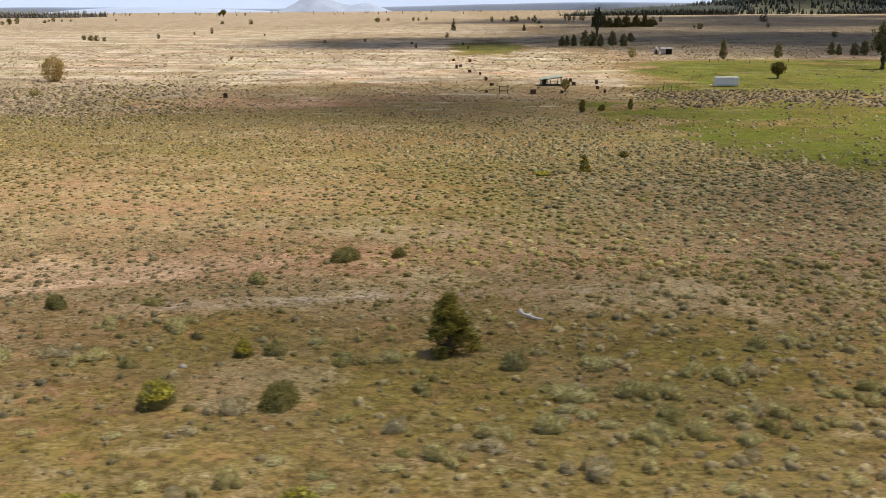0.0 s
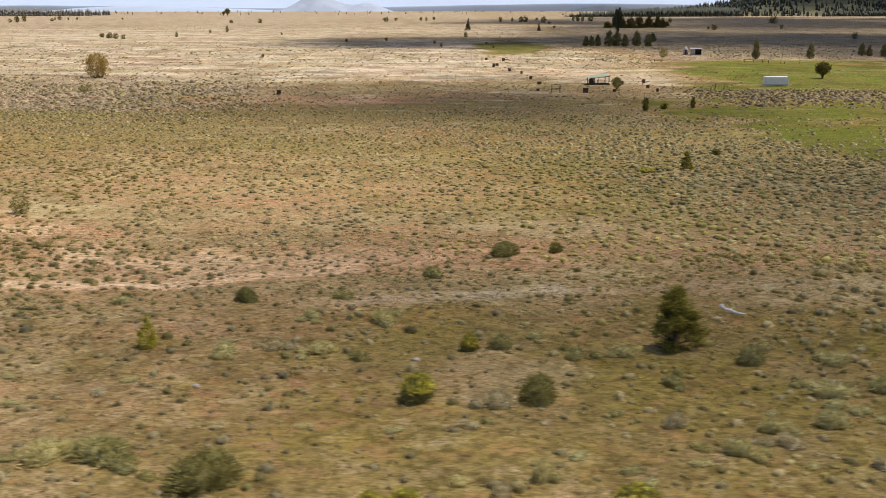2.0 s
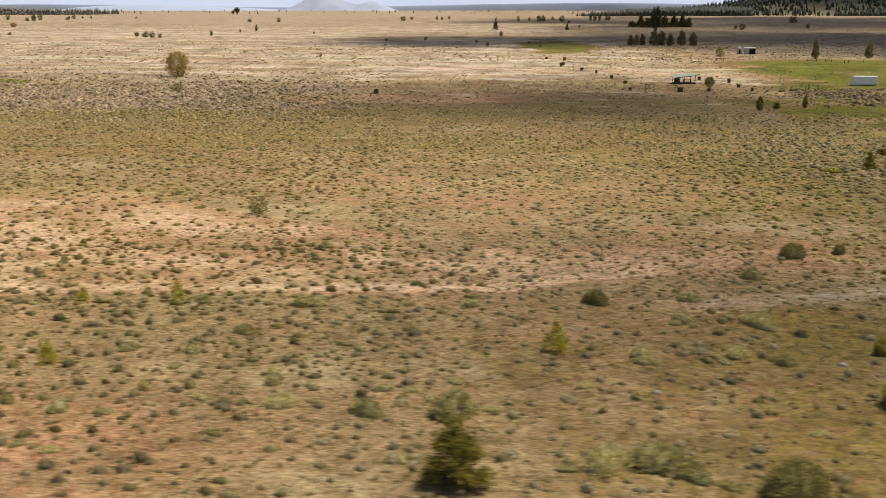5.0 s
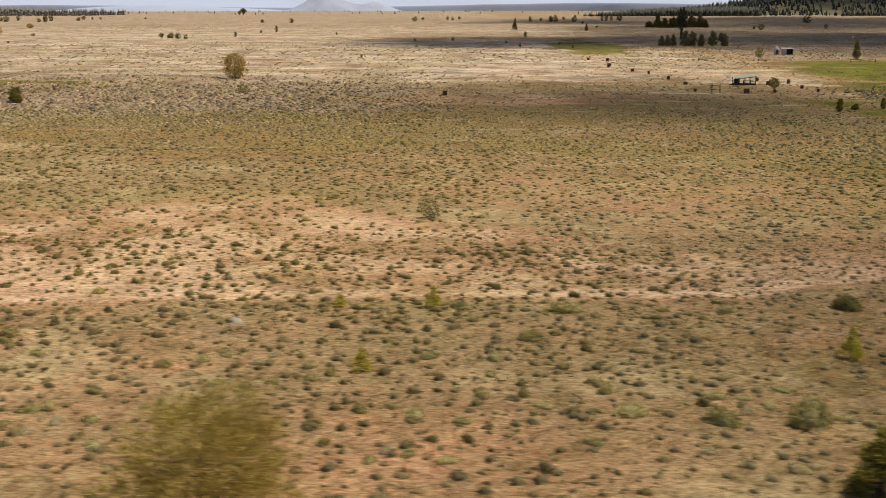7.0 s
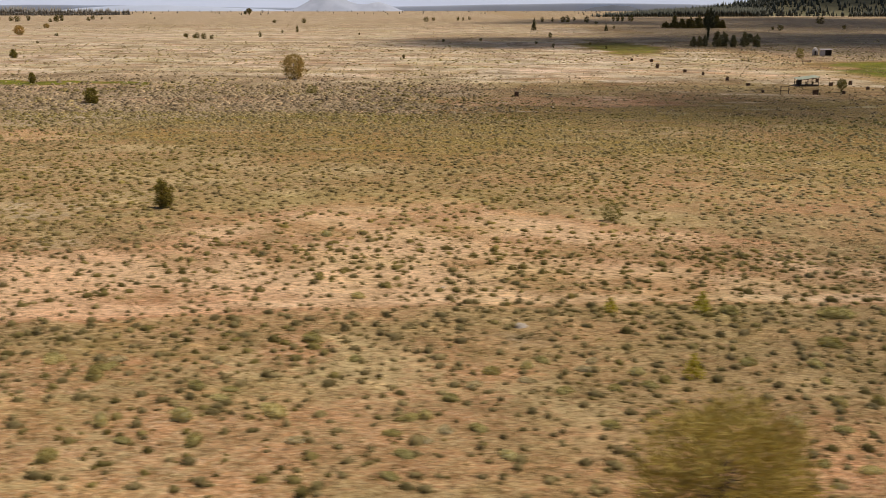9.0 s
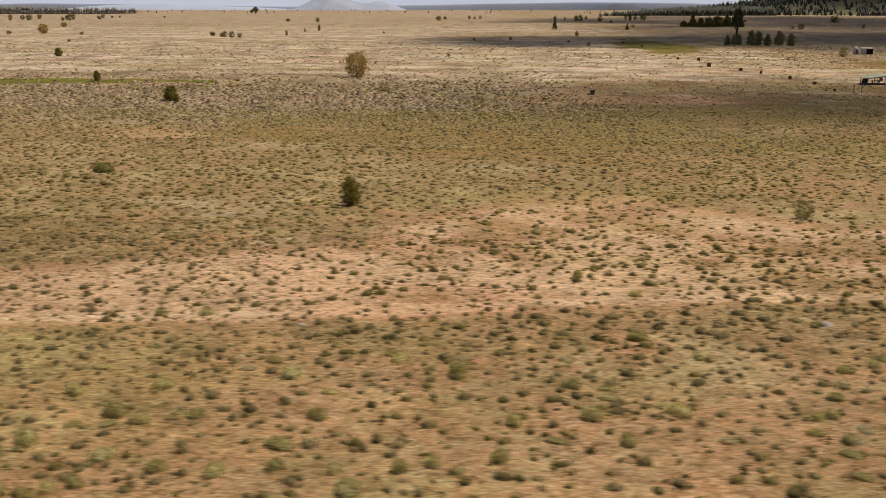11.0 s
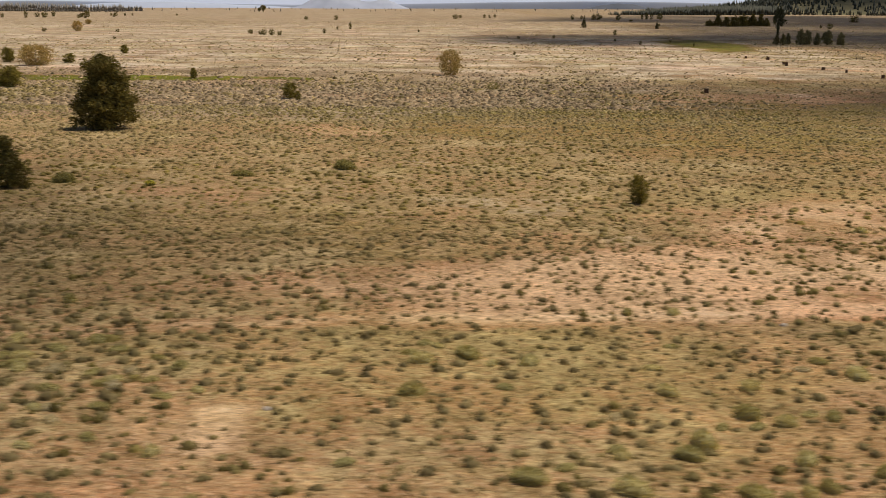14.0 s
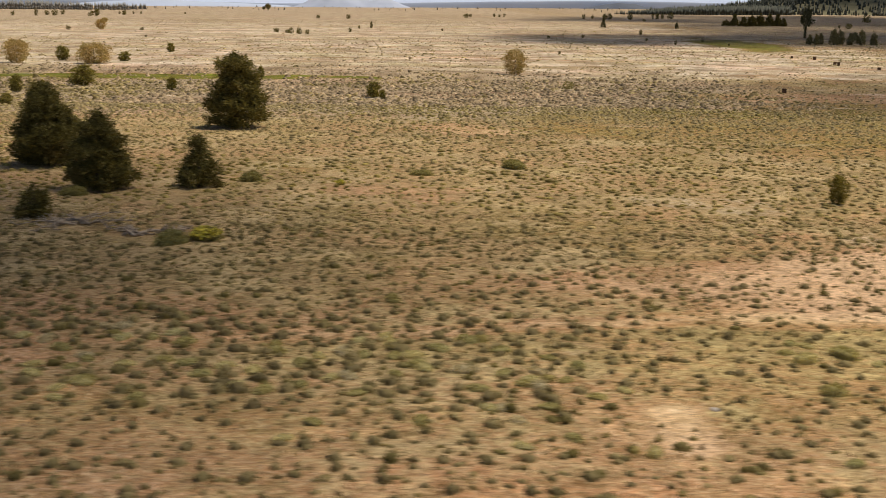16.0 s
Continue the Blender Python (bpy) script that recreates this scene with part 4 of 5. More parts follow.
def shrub(kind, x, y, w, h):
    rng = np.random.default_rng(int(abs(x * 977 + y * 613)))
    kinds, label, name = SHRUBS[kind]
    foliage, stems, flowers = kinds[rng.integers(len(kinds))]
    at = pose(x, y, gz(x, y) - 0.03, 0, 0, rng.uniform(0, 360)) @ Matrix.Diagonal((w, w, 1.5 * h, 1))
    ob = thing(name, label, "shrub", name + " mounds", at)
    part("foliage", foliage, ob)
    part("woody_base", stems, ob)
    if flowers:
        tagged(part("bloom", flowers, ob, "bright yellow bloom"), kind="stuff")
    TAKEN.append((x, y, w * 0.5))


for x, y, w, h in ((-14.5, 47.6, 1.75, 1.55), (-11.9, 55.8, 1.0, 1.2), (-6.0, 36.4, 1.8, 1.2), (-15.9, 35.7, 1.1, 1.0), (-14.6, 36, 1.3, 1.0), (-146.1, 75.6, 2.3, 1.1), (10.9, 127.4, 2.1, 0.6), (-139.1, 101.3, 1.1, 0.6)):
    shrub("bloom", x, y, w, h)
for x, y, w, h in ((-22.4, 37.8, 2.7, 1.5), (-8.7, 48.6, 2.4, 1.4), (-8.7, 81, 2.7, 1.2), (-4.5, 82.7, 1.3, 0.9), (-161.7, 94.0, 2.2, 1.0), (-147.8, 102.9, 2.0, 1.1), (-131.6, 108.2, 2.2, 0.7), (-121.9, 113.9, 2.7, 1.1), (-26.1, 65.5, 1.7, 1.1), (-148.2, 74.2, 2.2, 1.2)):
    shrub("rabbit", x, y, w, h)
for x, y, w, h in ((-14.2, 72.7, 1.7, 1.0), (3.3, 54.7, 1.4, 1.4), (-20.0, 66.5, 1.5, 0.6), (-50.5, 63.8, 1.3, 0.6), (-10.2, 56.3, 1.3, 1.1)):
    shrub("green", x, y, w, h)
tree("brush", "brush_shrub", "rounded olive-brown brush alone in thin grass", -52.9, 95.6, 1.6, 1.6, "shrub", pick=1)
NEAR_RIGHT = [(4.4, 45.4, 1.4, 1.2), (-0.8, 41.9, 1.2, 1.0), (1.7, 42.9, 1.3, 0.7), (6.0, 49.8, 2.1, 0.9), (8.9, 50.7, 1.8, 1.0), (11.0, 50.3, 1.4, 1.1), (14.6, 53.6, 1.4, 1.0), (16.0, 53.9, 1.2, 0.9), (9.4, 44.5, 1.4, 1.0), (10.2, 47.1, 1.3, 0.9), (11.2, 45, 1.2, 1.1), (13.6, 46.8, 1.4, 1.0), (14.7, 47.7, 1.2, 0.9), (15.7, 47.7, 1.2, 0.9), (14.8, 45.4, 1.0, 0.8), (16.2, 45.6, 0.9, 0.8), (13.2, 43.9, 1.0, 0.7), (12.9, 42, 0.9, 0.8), (17.9, 46.2, 1.0, 0.7), (21.4, 51.6, 1.1, 0.8), (21.0, 49.4, 1.1, 0.9), (22.3, 50.8, 1.0, 0.9)]
NEAR_START = [(6.0, 40.2, 1.5, 1.1), (8.3, 41, 1.0, 0.7), (17.9, 59, 1.2, 0.9), (20.0, 60, 1.3, 0.7), (-25.2, 54.4, 1.6, 0.9), (-22.6, 55.3, 1.2, 0.8), (-20.0, 55.1, 1.5, 0.8), (-17.8, 53.7, 1.0, 0.8), (-21.4, 61.8, 1.3, 0.8), (-17.0, 61, 1.8, 1.0), (-2.8, 45.1, 1.0, 0.9), (-3.5, 55.4, 1.3, 0.9), (-6.1, 55.2, 1.3, 0.8), (19.8, 50.7, 1.2, 0.7), (13.1, 54.5, 1.3, 0.8), (-11.0, 37.3, 0.9, 0.8), (1.5, 44.6, 1.1, 0.9), (-1.7, 50.8, 1.2, 0.8), (-8.1, 58.3, 0.9, 0.6), (8.0, 54.8, 1.6, 0.9), (-10.7, 47, 1.4, 1.1), (-9.3, 38.9, 0.9, 1.2), (-27.0, 39.8, 2.4, 1.3), (-29.3, 39.6, 2.0, 1.2)]
NEAR_MIDDLE = [(-67.5, 47.4, 0.8, 0.5), (-68.6, 44.9, 0.7, 0.5), (-65.5, 51.6, 0.9, 0.5), (-63.7, 52.6, 0.8, 0.5), (-52.2, 53.8, 1.0, 0.5), (-48.8, 53.5, 0.9, 0.5), (-46.7, 57.2, 1.3, 0.7), (-52.6, 45.1, 1.2, 0.6), (-55.1, 45.7, 0.8, 0.5), (-43.7, 48.8, 0.7, 0.7), (-39.0, 45.6, 1.6, 0.8), (-42.9, 46.1, 1.6, 0.7), (-35.1, 45.5, 2.4, 1.4), (-49.6, 47.9, 0.7, 0.6), (-47.6, 48.4, 0.7, 0.6), (-58.2, 52.1, 0.8, 0.5), (-74.9, 55.8, 1.1, 0.7), (-33.9, 64.5, 1.1, 0.6), (-44.1, 63.8, 2.2, 0.7), (-77.7, 86.4, 1.1, 0.6)]
NEAR_LEFT = [(-90.4, 43.9, 1.0, 0.6), (-97.8, 47.6, 1.0, 0.6), (-98.9, 44.1, 1.1, 0.8), (-97.6, 43.2, 0.9, 0.6), (-95.4, 44, 0.9, 0.5), (-101.6, 46.9, 1.0, 0.6), (-112.7, 46.3, 1.2, 0.7), (-112.4, 50.8, 1.1, 0.6), (-110.2, 51.8, 1.4, 0.7), (-107.3, 50.6, 1.1, 0.6), (-102.3, 39.7, 1.1, 0.7), (-101.4, 41.1, 1.2, 0.8), (-108.4, 37.1, 1.3, 0.7), (-105.0, 36.3, 1.3, 0.7), (-100.8, 36.4, 1.3, 0.6), (-98.0, 39.6, 1.1, 0.6), (-95.6, 38.4, 0.9, 0.6), (-98.9, 36.6, 0.8, 0.5), (-98.1, 37, 0.8, 0.6), (-93.4, 38, 0.9, 0.6), (-91.3, 38.6, 0.7, 0.6), (-89.1, 38.5, 0.7, 0.5)]
NEAR_SAND = [(-86.7, 38.6, 0.7, 0.6), (-85.5, 39, 0.7, 0.5), (-83.0, 39.6, 0.9, 0.6), (-82.2, 43.5, 0.9, 0.7), (-79.3, 48.2, 0.9, 0.5), (-78.9, 44, 1.0, 0.7), (-77.8, 41.5, 0.9, 0.6), (-75.1, 44.8, 1.3, 0.6), (-88.5, 36.9, 1.3, 0.5), (-87.3, 51.9, 1.2, 0.5), (-84.5, 49.6, 1.1, 0.8), (-92.3, 49.5, 1.4, 0.6), (-76.3, 70.5, 0.9, 0.6), (-73.3, 65.6, 0.9, 0.5), (-101.2, 59.6, 0.8, 0.5), (-98.6, 59.8, 0.8, 0.5), (-91.5, 40.8, 1.2, 0.5), (-104.8, 39.5, 0.7, 0.5), (-93.4, 51.5, 0.9, 0.4), (-121.9, 39, 0.8, 0.5), (-132.3, 60.3, 1.0, 0.6)]
rng = np.random.default_rng(205)
for i, (x, y, w, h) in enumerate(NEAR_RIGHT + NEAR_START):
    kind = ("sage", "sage", "mauve", "sage", "green")[i % 5]
    shrub(kind, x, y, w * 1.05, h * 0.88)
    for _ in range(rng.integers(1, 4)):                  # smaller mounds crowd round the larger
        a, d = rng.uniform(0, 6.283), rng.uniform(0.5, 0.95) * w
        shrub(kind, x + d * math.cos(a), y + d * math.sin(a), w * rng.uniform(0.45, 0.75), h * rng.uniform(0.42, 0.65))
for i, (x, y, w, h) in enumerate(NEAR_MIDDLE + NEAR_LEFT + NEAR_SAND):
    shrub(("green", "sage", "green", "sage")[i % 4], x, y, w, h)


# ---- sagebrush and grass beyond counting ----
def jittered(x0, x1, y0, y1, spacing, seed, fan=True):
    rng = np.random.default_rng(seed)
    xx, yy = np.meshgrid(np.arange(x0, x1, spacing), np.arange(y0, y1, spacing))
    x = (xx + rng.uniform(-0.5, 0.5, xx.shape) * spacing * 1.2).ravel()
    y = (yy + rng.uniform(-0.5, 0.5, yy.shape) * spacing * 1.2).ravel()
    keep = ((x < 0.46 * y + 8) & (x > -138 - 0.46 * y)) | (not fan)
    return x[keep], y[keep], rng


def clear_of(x, y, gap=0.25):
    keep = np.ones(len(x), bool)
    for a, b, r in TAKEN:
        keep &= (x - a) ** 2 + (y - b) ** 2 > (r + gap) ** 2
    return keep


def sage_tint(x, y, rng):
    """Green, grey and mauve mounds, by patches and one by one."""
    bare, green, straw, grey = zones(x, y)
    pick = fbm(x, y, 26, 81) + rng.normal(0, 0.16, len(x))
    m = step(0.58, 0.75, pick + 0.25 * grey)[:, None]
    g = step(0.48, 0.25, pick - 0.12 * bare)[:, None]
    c = (1 - m - g).clip(0, 1) * np.array((1.0, 0.97, 0.92)) + m * np.array((1.0, 0.95, 0.94)) + g * np.array((0.80, 0.78, 0.52))
    c = c * (1 + step(-24, 2, x)[:, None] * step(120, 80, y)[:, None] * np.array((0.52, 0.48, 0.46)))
    leafy = step(-30, -60, x)[:, None] * step(190, 110, y)[:, None]         # greener, darker mounds on the bare soil
    c = c * (1 - leafy + leafy * np.array((0.80, 0.77, 0.64)))
    return c * rng.uniform(0.66, 1.08, (len(x), 1))


def density(x, y):
    bare, green, straw, grey = zones(x, y)
    d = 0.42 + 0.10 * step(-60, -95, x) * step(66, 56, y) + 0.14 * step(-82, -104, x) * step(54, 64, y) * step(125, 105, y) + 0.22 * step(-10, 15, x) * step(72, 82, y) * step(170, 135, y) + 0.35 * (fbm(x, y, 17, 82) - 0.5) + 0.45 * (vnoise(x, y, 4.5, 83) - 0.5)
    d = d + 0.22 * step(-116, -128, x) * step(40, 44, y) * step(60, 55, y)
    d = d * (1 - 0.5 * step(-44, -30, x + 8 * (fbm(x, y, 12, 80) - 0.5)) * step(70, 64, y) * step(0, -8, x))
    return (d + 0.25 * grey) * (1 - 0.38 * bare) * (1 - 0.35 * np.clip(green, 0, 1) - 0.42 * step(0.63, 0.80, green) * step(90, 120, y)).clip(0, 1) * (1 - 0.85 * np.clip(1.4 * straw - 0.3, 0, 1))


def plant_sage():
    rng0 = np.random.default_rng(90)
    near = [bush_shape(rng0, (7, 3), 31, 0.13, 0.06) for _ in range(8)]
    x, y, rng = jittered(-185, 55, 33, 82, 0.85, 91)
    keep = (rng.uniform(0, 1, len(x)) < 1.5 * density(x, y)) & clear_of(x, y)
    x, y = x[keep], y[keep]
    wide = 0.48 + 0.62 * rng.uniform(0, 1, len(x)) ** 2.0
    wide *= np.interp(x, [-140, -95, -70, -40, -20, 40], [0.78, 0.78, 0.90, 0.88, 0.92, 1.12]) * (1 - 0.22 * step(-40, -25, x) * step(62, 68, y) * step(12, -2, x))
    wide *= 1 + 0.35 * step(-116, -128, x) * step(40, 44, y) * step(60, 55, y)
    # the larger mounds along the nearest stretch stand as things of their own
    own = np.where((y > 38) & (y < 54) & (x < 0.42 * y) & (x > -130 - 0.42 * y) & (wide > 0.78))[0]
    own = own[rng.permutation(len(own))[:170]]
    for i in own:
        shrub((("green", "green", "sage", "mauve", "green") if x[i] < -45 else ("sage", "green", "sage", "mauve", "sage"))[i % 5], float(x[i]), float(y[i]), float(wide[i]), float(wide[i]) * 0.36)
    rest = np.ones(len(x), bool)
    rest[own] = False
    x, y, wide = x[rest], y[rest], wide[rest]
    scatter("sagebrush_near", M_SAGE, near, x, y, wide, wide * rng.uniform(0.30, 0.46, len(x)), sage_tint(x, y, rng), 92, "scattered grey-green sagebrush mounds over dry range", "sagebrush")
    for name, y0, y1, core, n, seed, label in (("sagebrush_middle", 80, 138, (6, 3), 6, 93, "dense low sagebrush across the middle plain"), ("sagebrush_beyond", 138, 200, (5, 2), 5, 78, "dense low sagebrush beyond the middle plain")):
        mid = [bush_shape(rng0, core, n, 0.13, 0.08) for _ in range(6)]
        x, y, rng = jittered(-232, 100, y0, y1, 0.98, seed)
        keep = (rng.uniform(0, 1, len(x)) < density(x, y) * np.interp(y + 34 * (fbm(x * 0.7, y, 36, 60) - 0.5), [80, 105, 160, 200], [1.9, 3.0, 2.9, 1.3]) * np.interp(x, [-100, -60, -15, 12], [0.72, 0.85, 0.9, 0.66])) & clear_of(x, y, 0.4)
        x, y = x[keep], y[keep]
        grey = zones(x, y)[3]
        wide = (0.40 + 0.52 * rng.uniform(0, 1, len(x)) ** 2.0) * (1 + 0.3 * grey) * np.interp(x, [-60, -15, 12], [1.08, 1.12, 1.42])
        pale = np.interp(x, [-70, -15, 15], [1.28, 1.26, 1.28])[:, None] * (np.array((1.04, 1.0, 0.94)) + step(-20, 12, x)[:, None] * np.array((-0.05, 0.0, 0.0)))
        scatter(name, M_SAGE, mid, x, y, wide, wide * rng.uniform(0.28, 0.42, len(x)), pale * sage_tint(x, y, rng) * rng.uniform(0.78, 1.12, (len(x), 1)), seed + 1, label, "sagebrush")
    outer = [bush_shape(rng0, (5, 2), 4, 0.15, 0.09) for _ in range(6)]
    x, y, rng = jittered(-300, 165, 199, 345, 1.25, 89)
    keep = (rng.uniform(0, 1, len(x)) < density(x, y) * np.interp(y, [200, 345], [1.4, 0.7]) * (1 + 1.6 * step(206, 218, y) * step(268, 255, y) * step(36, 50, x))) & clear_of(x, y, 0.6)
    x, y = x[keep], y[keep]
    wide = (0.45 + 0.75 * rng.uniform(0, 1, len(x)) ** 2.4) * (1 + 0.8 * zones(x, y)[3])
    green = zones(x, y)[1]
    wide = wide * (1 + 0.8 * step(206, 218, y) * step(268, 255, y) * step(36, 50, x))
    scatter("sagebrush_outer", M_SAGE, outer, x, y, wide, wide * rng.uniform(0.24, 0.40, len(x)), (1.40 - 0.42 * step(0, 40, x))[:, None] * sage_tint(x, y, rng) * rng.uniform(0.65, 1.15, (len(x), 1)) * np.array((1.05, 0.98, 1.12)), 88, "low mauve and grey sagebrush of the outer plain", "sagebrush")
    x, y, rng = jittered(-190, 62, -70, 33, 1.6, 87, False)
    keep = (rng.uniform(0, 1, len(x)) < 0.7 * density(x, y)) & clear_of(x, y)
    x, y = x[keep], y[keep]
    wide = 0.45 + 0.8 * rng.uniform(0, 1, len(x)) ** 1.8
    scatter("sagebrush_below", M_SAGE, mid, x, y, wide, wide * rng.uniform(0.40, 0.62, len(x)), sage_tint(x, y, rng), 86, "scattered grey-green sagebrush over open range", "sagebrush")
    low = [bush_shape(rng0, (5, 2), 5, 0.24, 0.07) for _ in range(6)]
    x, y, rng = jittered(-185, 52, 34, 88, 0.58, 99)
    bare, green, straw, grey = zones(x, y)
    odds = 1.0 * (0.55 + 0.6 * (vnoise(x, y, 3.2, 84) - 0.5) + 0.4 * (fbm(x, y, 15, 85) - 0.5)) * (1 - 0.35 * bare) * np.interp(y, [34, 75, 122], [0.9, 1.0, 0.8])
    keep = (rng.uniform(0, 1, len(x)) < odds) & clear_of(x, y, 0.1)
    x, y = x[keep], y[keep]
    wide = 0.16 + 0.34 * rng.uniform(0, 1, len(x)) ** 1.7
    scatter("low_forbs", M_SAGE, low, x, y, wide, wide * rng.uniform(0.30, 0.5, len(x)), sage_tint(x, y, rng) * rng.uniform(0.6, 1.05, (len(x), 1)) * np.array((1.0, 0.94, 0.8)), 100, "small low forbs and seedlings between sagebrush", "forbs")
    far = [dome(rng0, 5, 2, 0.25, 0.5) for _ in range(5)]
    x0, y0, rng = jittered(-400, 250, 344, 560, 2.4, 94)
    x, y, rng = jittered(-640, 460, 344, 1150, 6.0, 95)
    few = rng.uniform(0, 1, len(x0)) < np.interp(y0, [344, 560], [0.4, 0.15]) * (1 + 1.6 * step(0, 50, x0)) * (0.3 + 1.0 * fbm(x0 * 0.4, y0, 24, 79))
    x, y = np.concatenate([x, x0[few]]), np.concatenate([y, y0[few]])
    bare, green, straw, grey = zones(x, y)
    keep = rng.uniform(0, 1, len(x)) < np.clip(0.30 + 0.70 * grey + step(700, 400, y), 0, 0.9) * (1 - step(0.2, 0.6, green)) * (1 - 0.7 * bare)
    x, y = x[keep], y[keep]
    wide = 0.6 + 1.2 * rng.uniform(0, 1, len(x)) ** 2.4
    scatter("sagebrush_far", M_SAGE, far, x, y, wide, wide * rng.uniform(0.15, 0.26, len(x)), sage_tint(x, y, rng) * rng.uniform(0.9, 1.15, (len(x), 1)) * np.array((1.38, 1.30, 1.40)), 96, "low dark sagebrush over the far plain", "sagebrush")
    blades = []
    for _ in range(5):
        k = 9
        p = rng0.normal(0, 0.22, (k, 3)) * (1, 1, 0)
        blades.append(sprays(rng0, p, rng0.normal(0, 0.5, (k, 3)) + (0, 0, 0.8), 0.45, 0.028))
    x, y, rng = jittered(-180, 52, 33, 90, 0.50, 97)
    bare, green, straw, grey = zones(x, y)
    keep = rng.uniform(0, 1, len(x)) < 0.75 - 0.5 * bare + 0.3 * straw
    x, y, straw, green = x[keep], y[keep], straw[keep], green[keep]
    wide = rng.uniform(0.5, 1.1, len(x))
    s, g = np.clip(straw, 0, 1)[:, None], np.clip(green, 0, 1)[:, None]
    tint = (1 - g) * (0.75 * (1 - s) + 1.25 * s) * np.array((1, 0.96, 0.9)) + g * np.array((0.72, 0.88, 0.42))
    scatter("dry_grass_tufts", M_GRASS, blades, x, y, wide, wide * rng.uniform(0.18, 0.34, len(x)), tint * rng.uniform(0.55, 1.3, (len(x), 1)), 98, "short dry grass tufts between the sagebrush", "grass")


plant_sage()


# ---- made things: trailer, shelter, range targets, fences, shed ----
def box_mesh(name, size, mat, at=(0, 0, 0), bevel=0.02, turn=None):
    """A block with eased edges, its base centre at that place."""
    bm = bmesh.new()
    bmesh.ops.create_cube(bm, size=1.0)
    bmesh.ops.scale(bm, vec=size, verts=bm.verts)
    if bevel:
        bmesh.ops.bevel(bm, geom=bm.edges[:], offset=min(bevel, 0.4 * min(size)), segments=1, affect="EDGES")
    if turn is not None:
        bmesh.ops.transform(bm, matrix=turn, verts=bm.verts)
    bmesh.ops.translate(bm, vec=Vector(at) + Vector((0, 0, size[2] / 2)), verts=bm.verts)
    me = bpy.data.meshes.new(name)
    bm.to_mesh(me)
    bm.free()
    me.materials.append(mat)
    return me


def tube_mesh(name, mat, *tubes):
    return mesh_of(name, *joined(*[tube(*t) for t in tubes]), mat)


def ribbed_sheet(name, wide, deep, ribs, mat, at, slope):
    """A ribbed metal sheet, wide along x, rising by slope along y."""
    n = ribs * 4 + 1
    v, t = [], []
    for k in range(n):
        x = wide * (k / (n - 1) - 0.5)
        z = 0.035 if k % 4 in (1, 2) else 0.0
        for y, dz in ((-deep / 2, 0), (deep / 2, slope)):
            v += [(at[0] + x, at[1] + y, at[2] + z + dz), (at[0] + x, at[1] + y, at[2] + z + dz - 0.02)]
    for k in range(n - 1):
        a, b = 4 * k, 4 * k + 4
        t += [(a, b, b + 2), (a, b + 2, a + 2), (a + 1, a + 3, b + 3), (a + 1, b + 3, b + 1), (a, a + 1, b + 1), (a, b + 1, b), (a + 2, b + 2, b + 3), (a + 2, b + 3, a + 3)]
    return mesh_of(name, v, t, mat)


M_WHITE = plain_material("white_painted_panel", (0.84, 0.83, 0.79), (0.90, 0.89, 0.85), 0.8, 0.5)
M_WHITE_ROOF = plain_material("white_roof_skin", (0.80, 0.80, 0.78), (0.86, 0.86, 0.84), 0.5, 0.5)
M_SHED = plain_material("faded_white_boards", (0.46, 0.41, 0.37), (0.60, 0.55, 0.50), 1.5, 0.8)
M_SHED_ROOF = plain_material("faded_metal_sheet", (0.46, 0.41, 0.42), (0.58, 0.53, 0.53), 1.2, 0.6)
M_TYRE = plain_material("tyre_rubber", (0.02, 0.02, 0.02), (0.04, 0.04, 0.04), 9, 0.9)
M_STEEL = plain_material("grey_steel", (0.30, 0.30, 0.30), (0.42, 0.42, 0.41), 5, 0.5, 0.6)
M_ROOF = plain_material("pale_green_roof_sheet", (0.36, 0.42, 0.30), (0.48, 0.52, 0.38), 1.4, 0.55)
M_POST = plain_material("dark_timber", (0.075, 0.052, 0.036), (0.14, 0.10, 0.07), 5, bump=0.01)
M_BALE = plain_material("dark_foam_block", (0.10, 0.058, 0.034), (0.18, 0.11, 0.062), 6, bump=0.02)
M_PLANK = plain_material("tan_boards", (0.26, 0.17, 0.085), (0.38, 0.26, 0.13), 4, bump=0.01)
# dark boards, near black with the shelter's and lean-to's inner shade painted in
M_SHADED = plain_material("shade_dark_boards", (0.06, 0.045, 0.035), (0.10, 0.08, 0.06), 3)


def wheel_parts(parent, x, y, r):
    w = part("wheel", tube_mesh("tyre", M_TYRE, ((x, y - 0.11, r), (x, y + 0.11, r), r, r, 14, (0, 0, 0), 1)), parent, "black rubber tyre")
    part("rim", tube_mesh("rim", M_STEEL, ((x, y - 0.125, r), (x, y + 0.125, r), r * 0.55, r * 0.55, 10, (0, 0, 0), 1)), w, "grey steel rim")


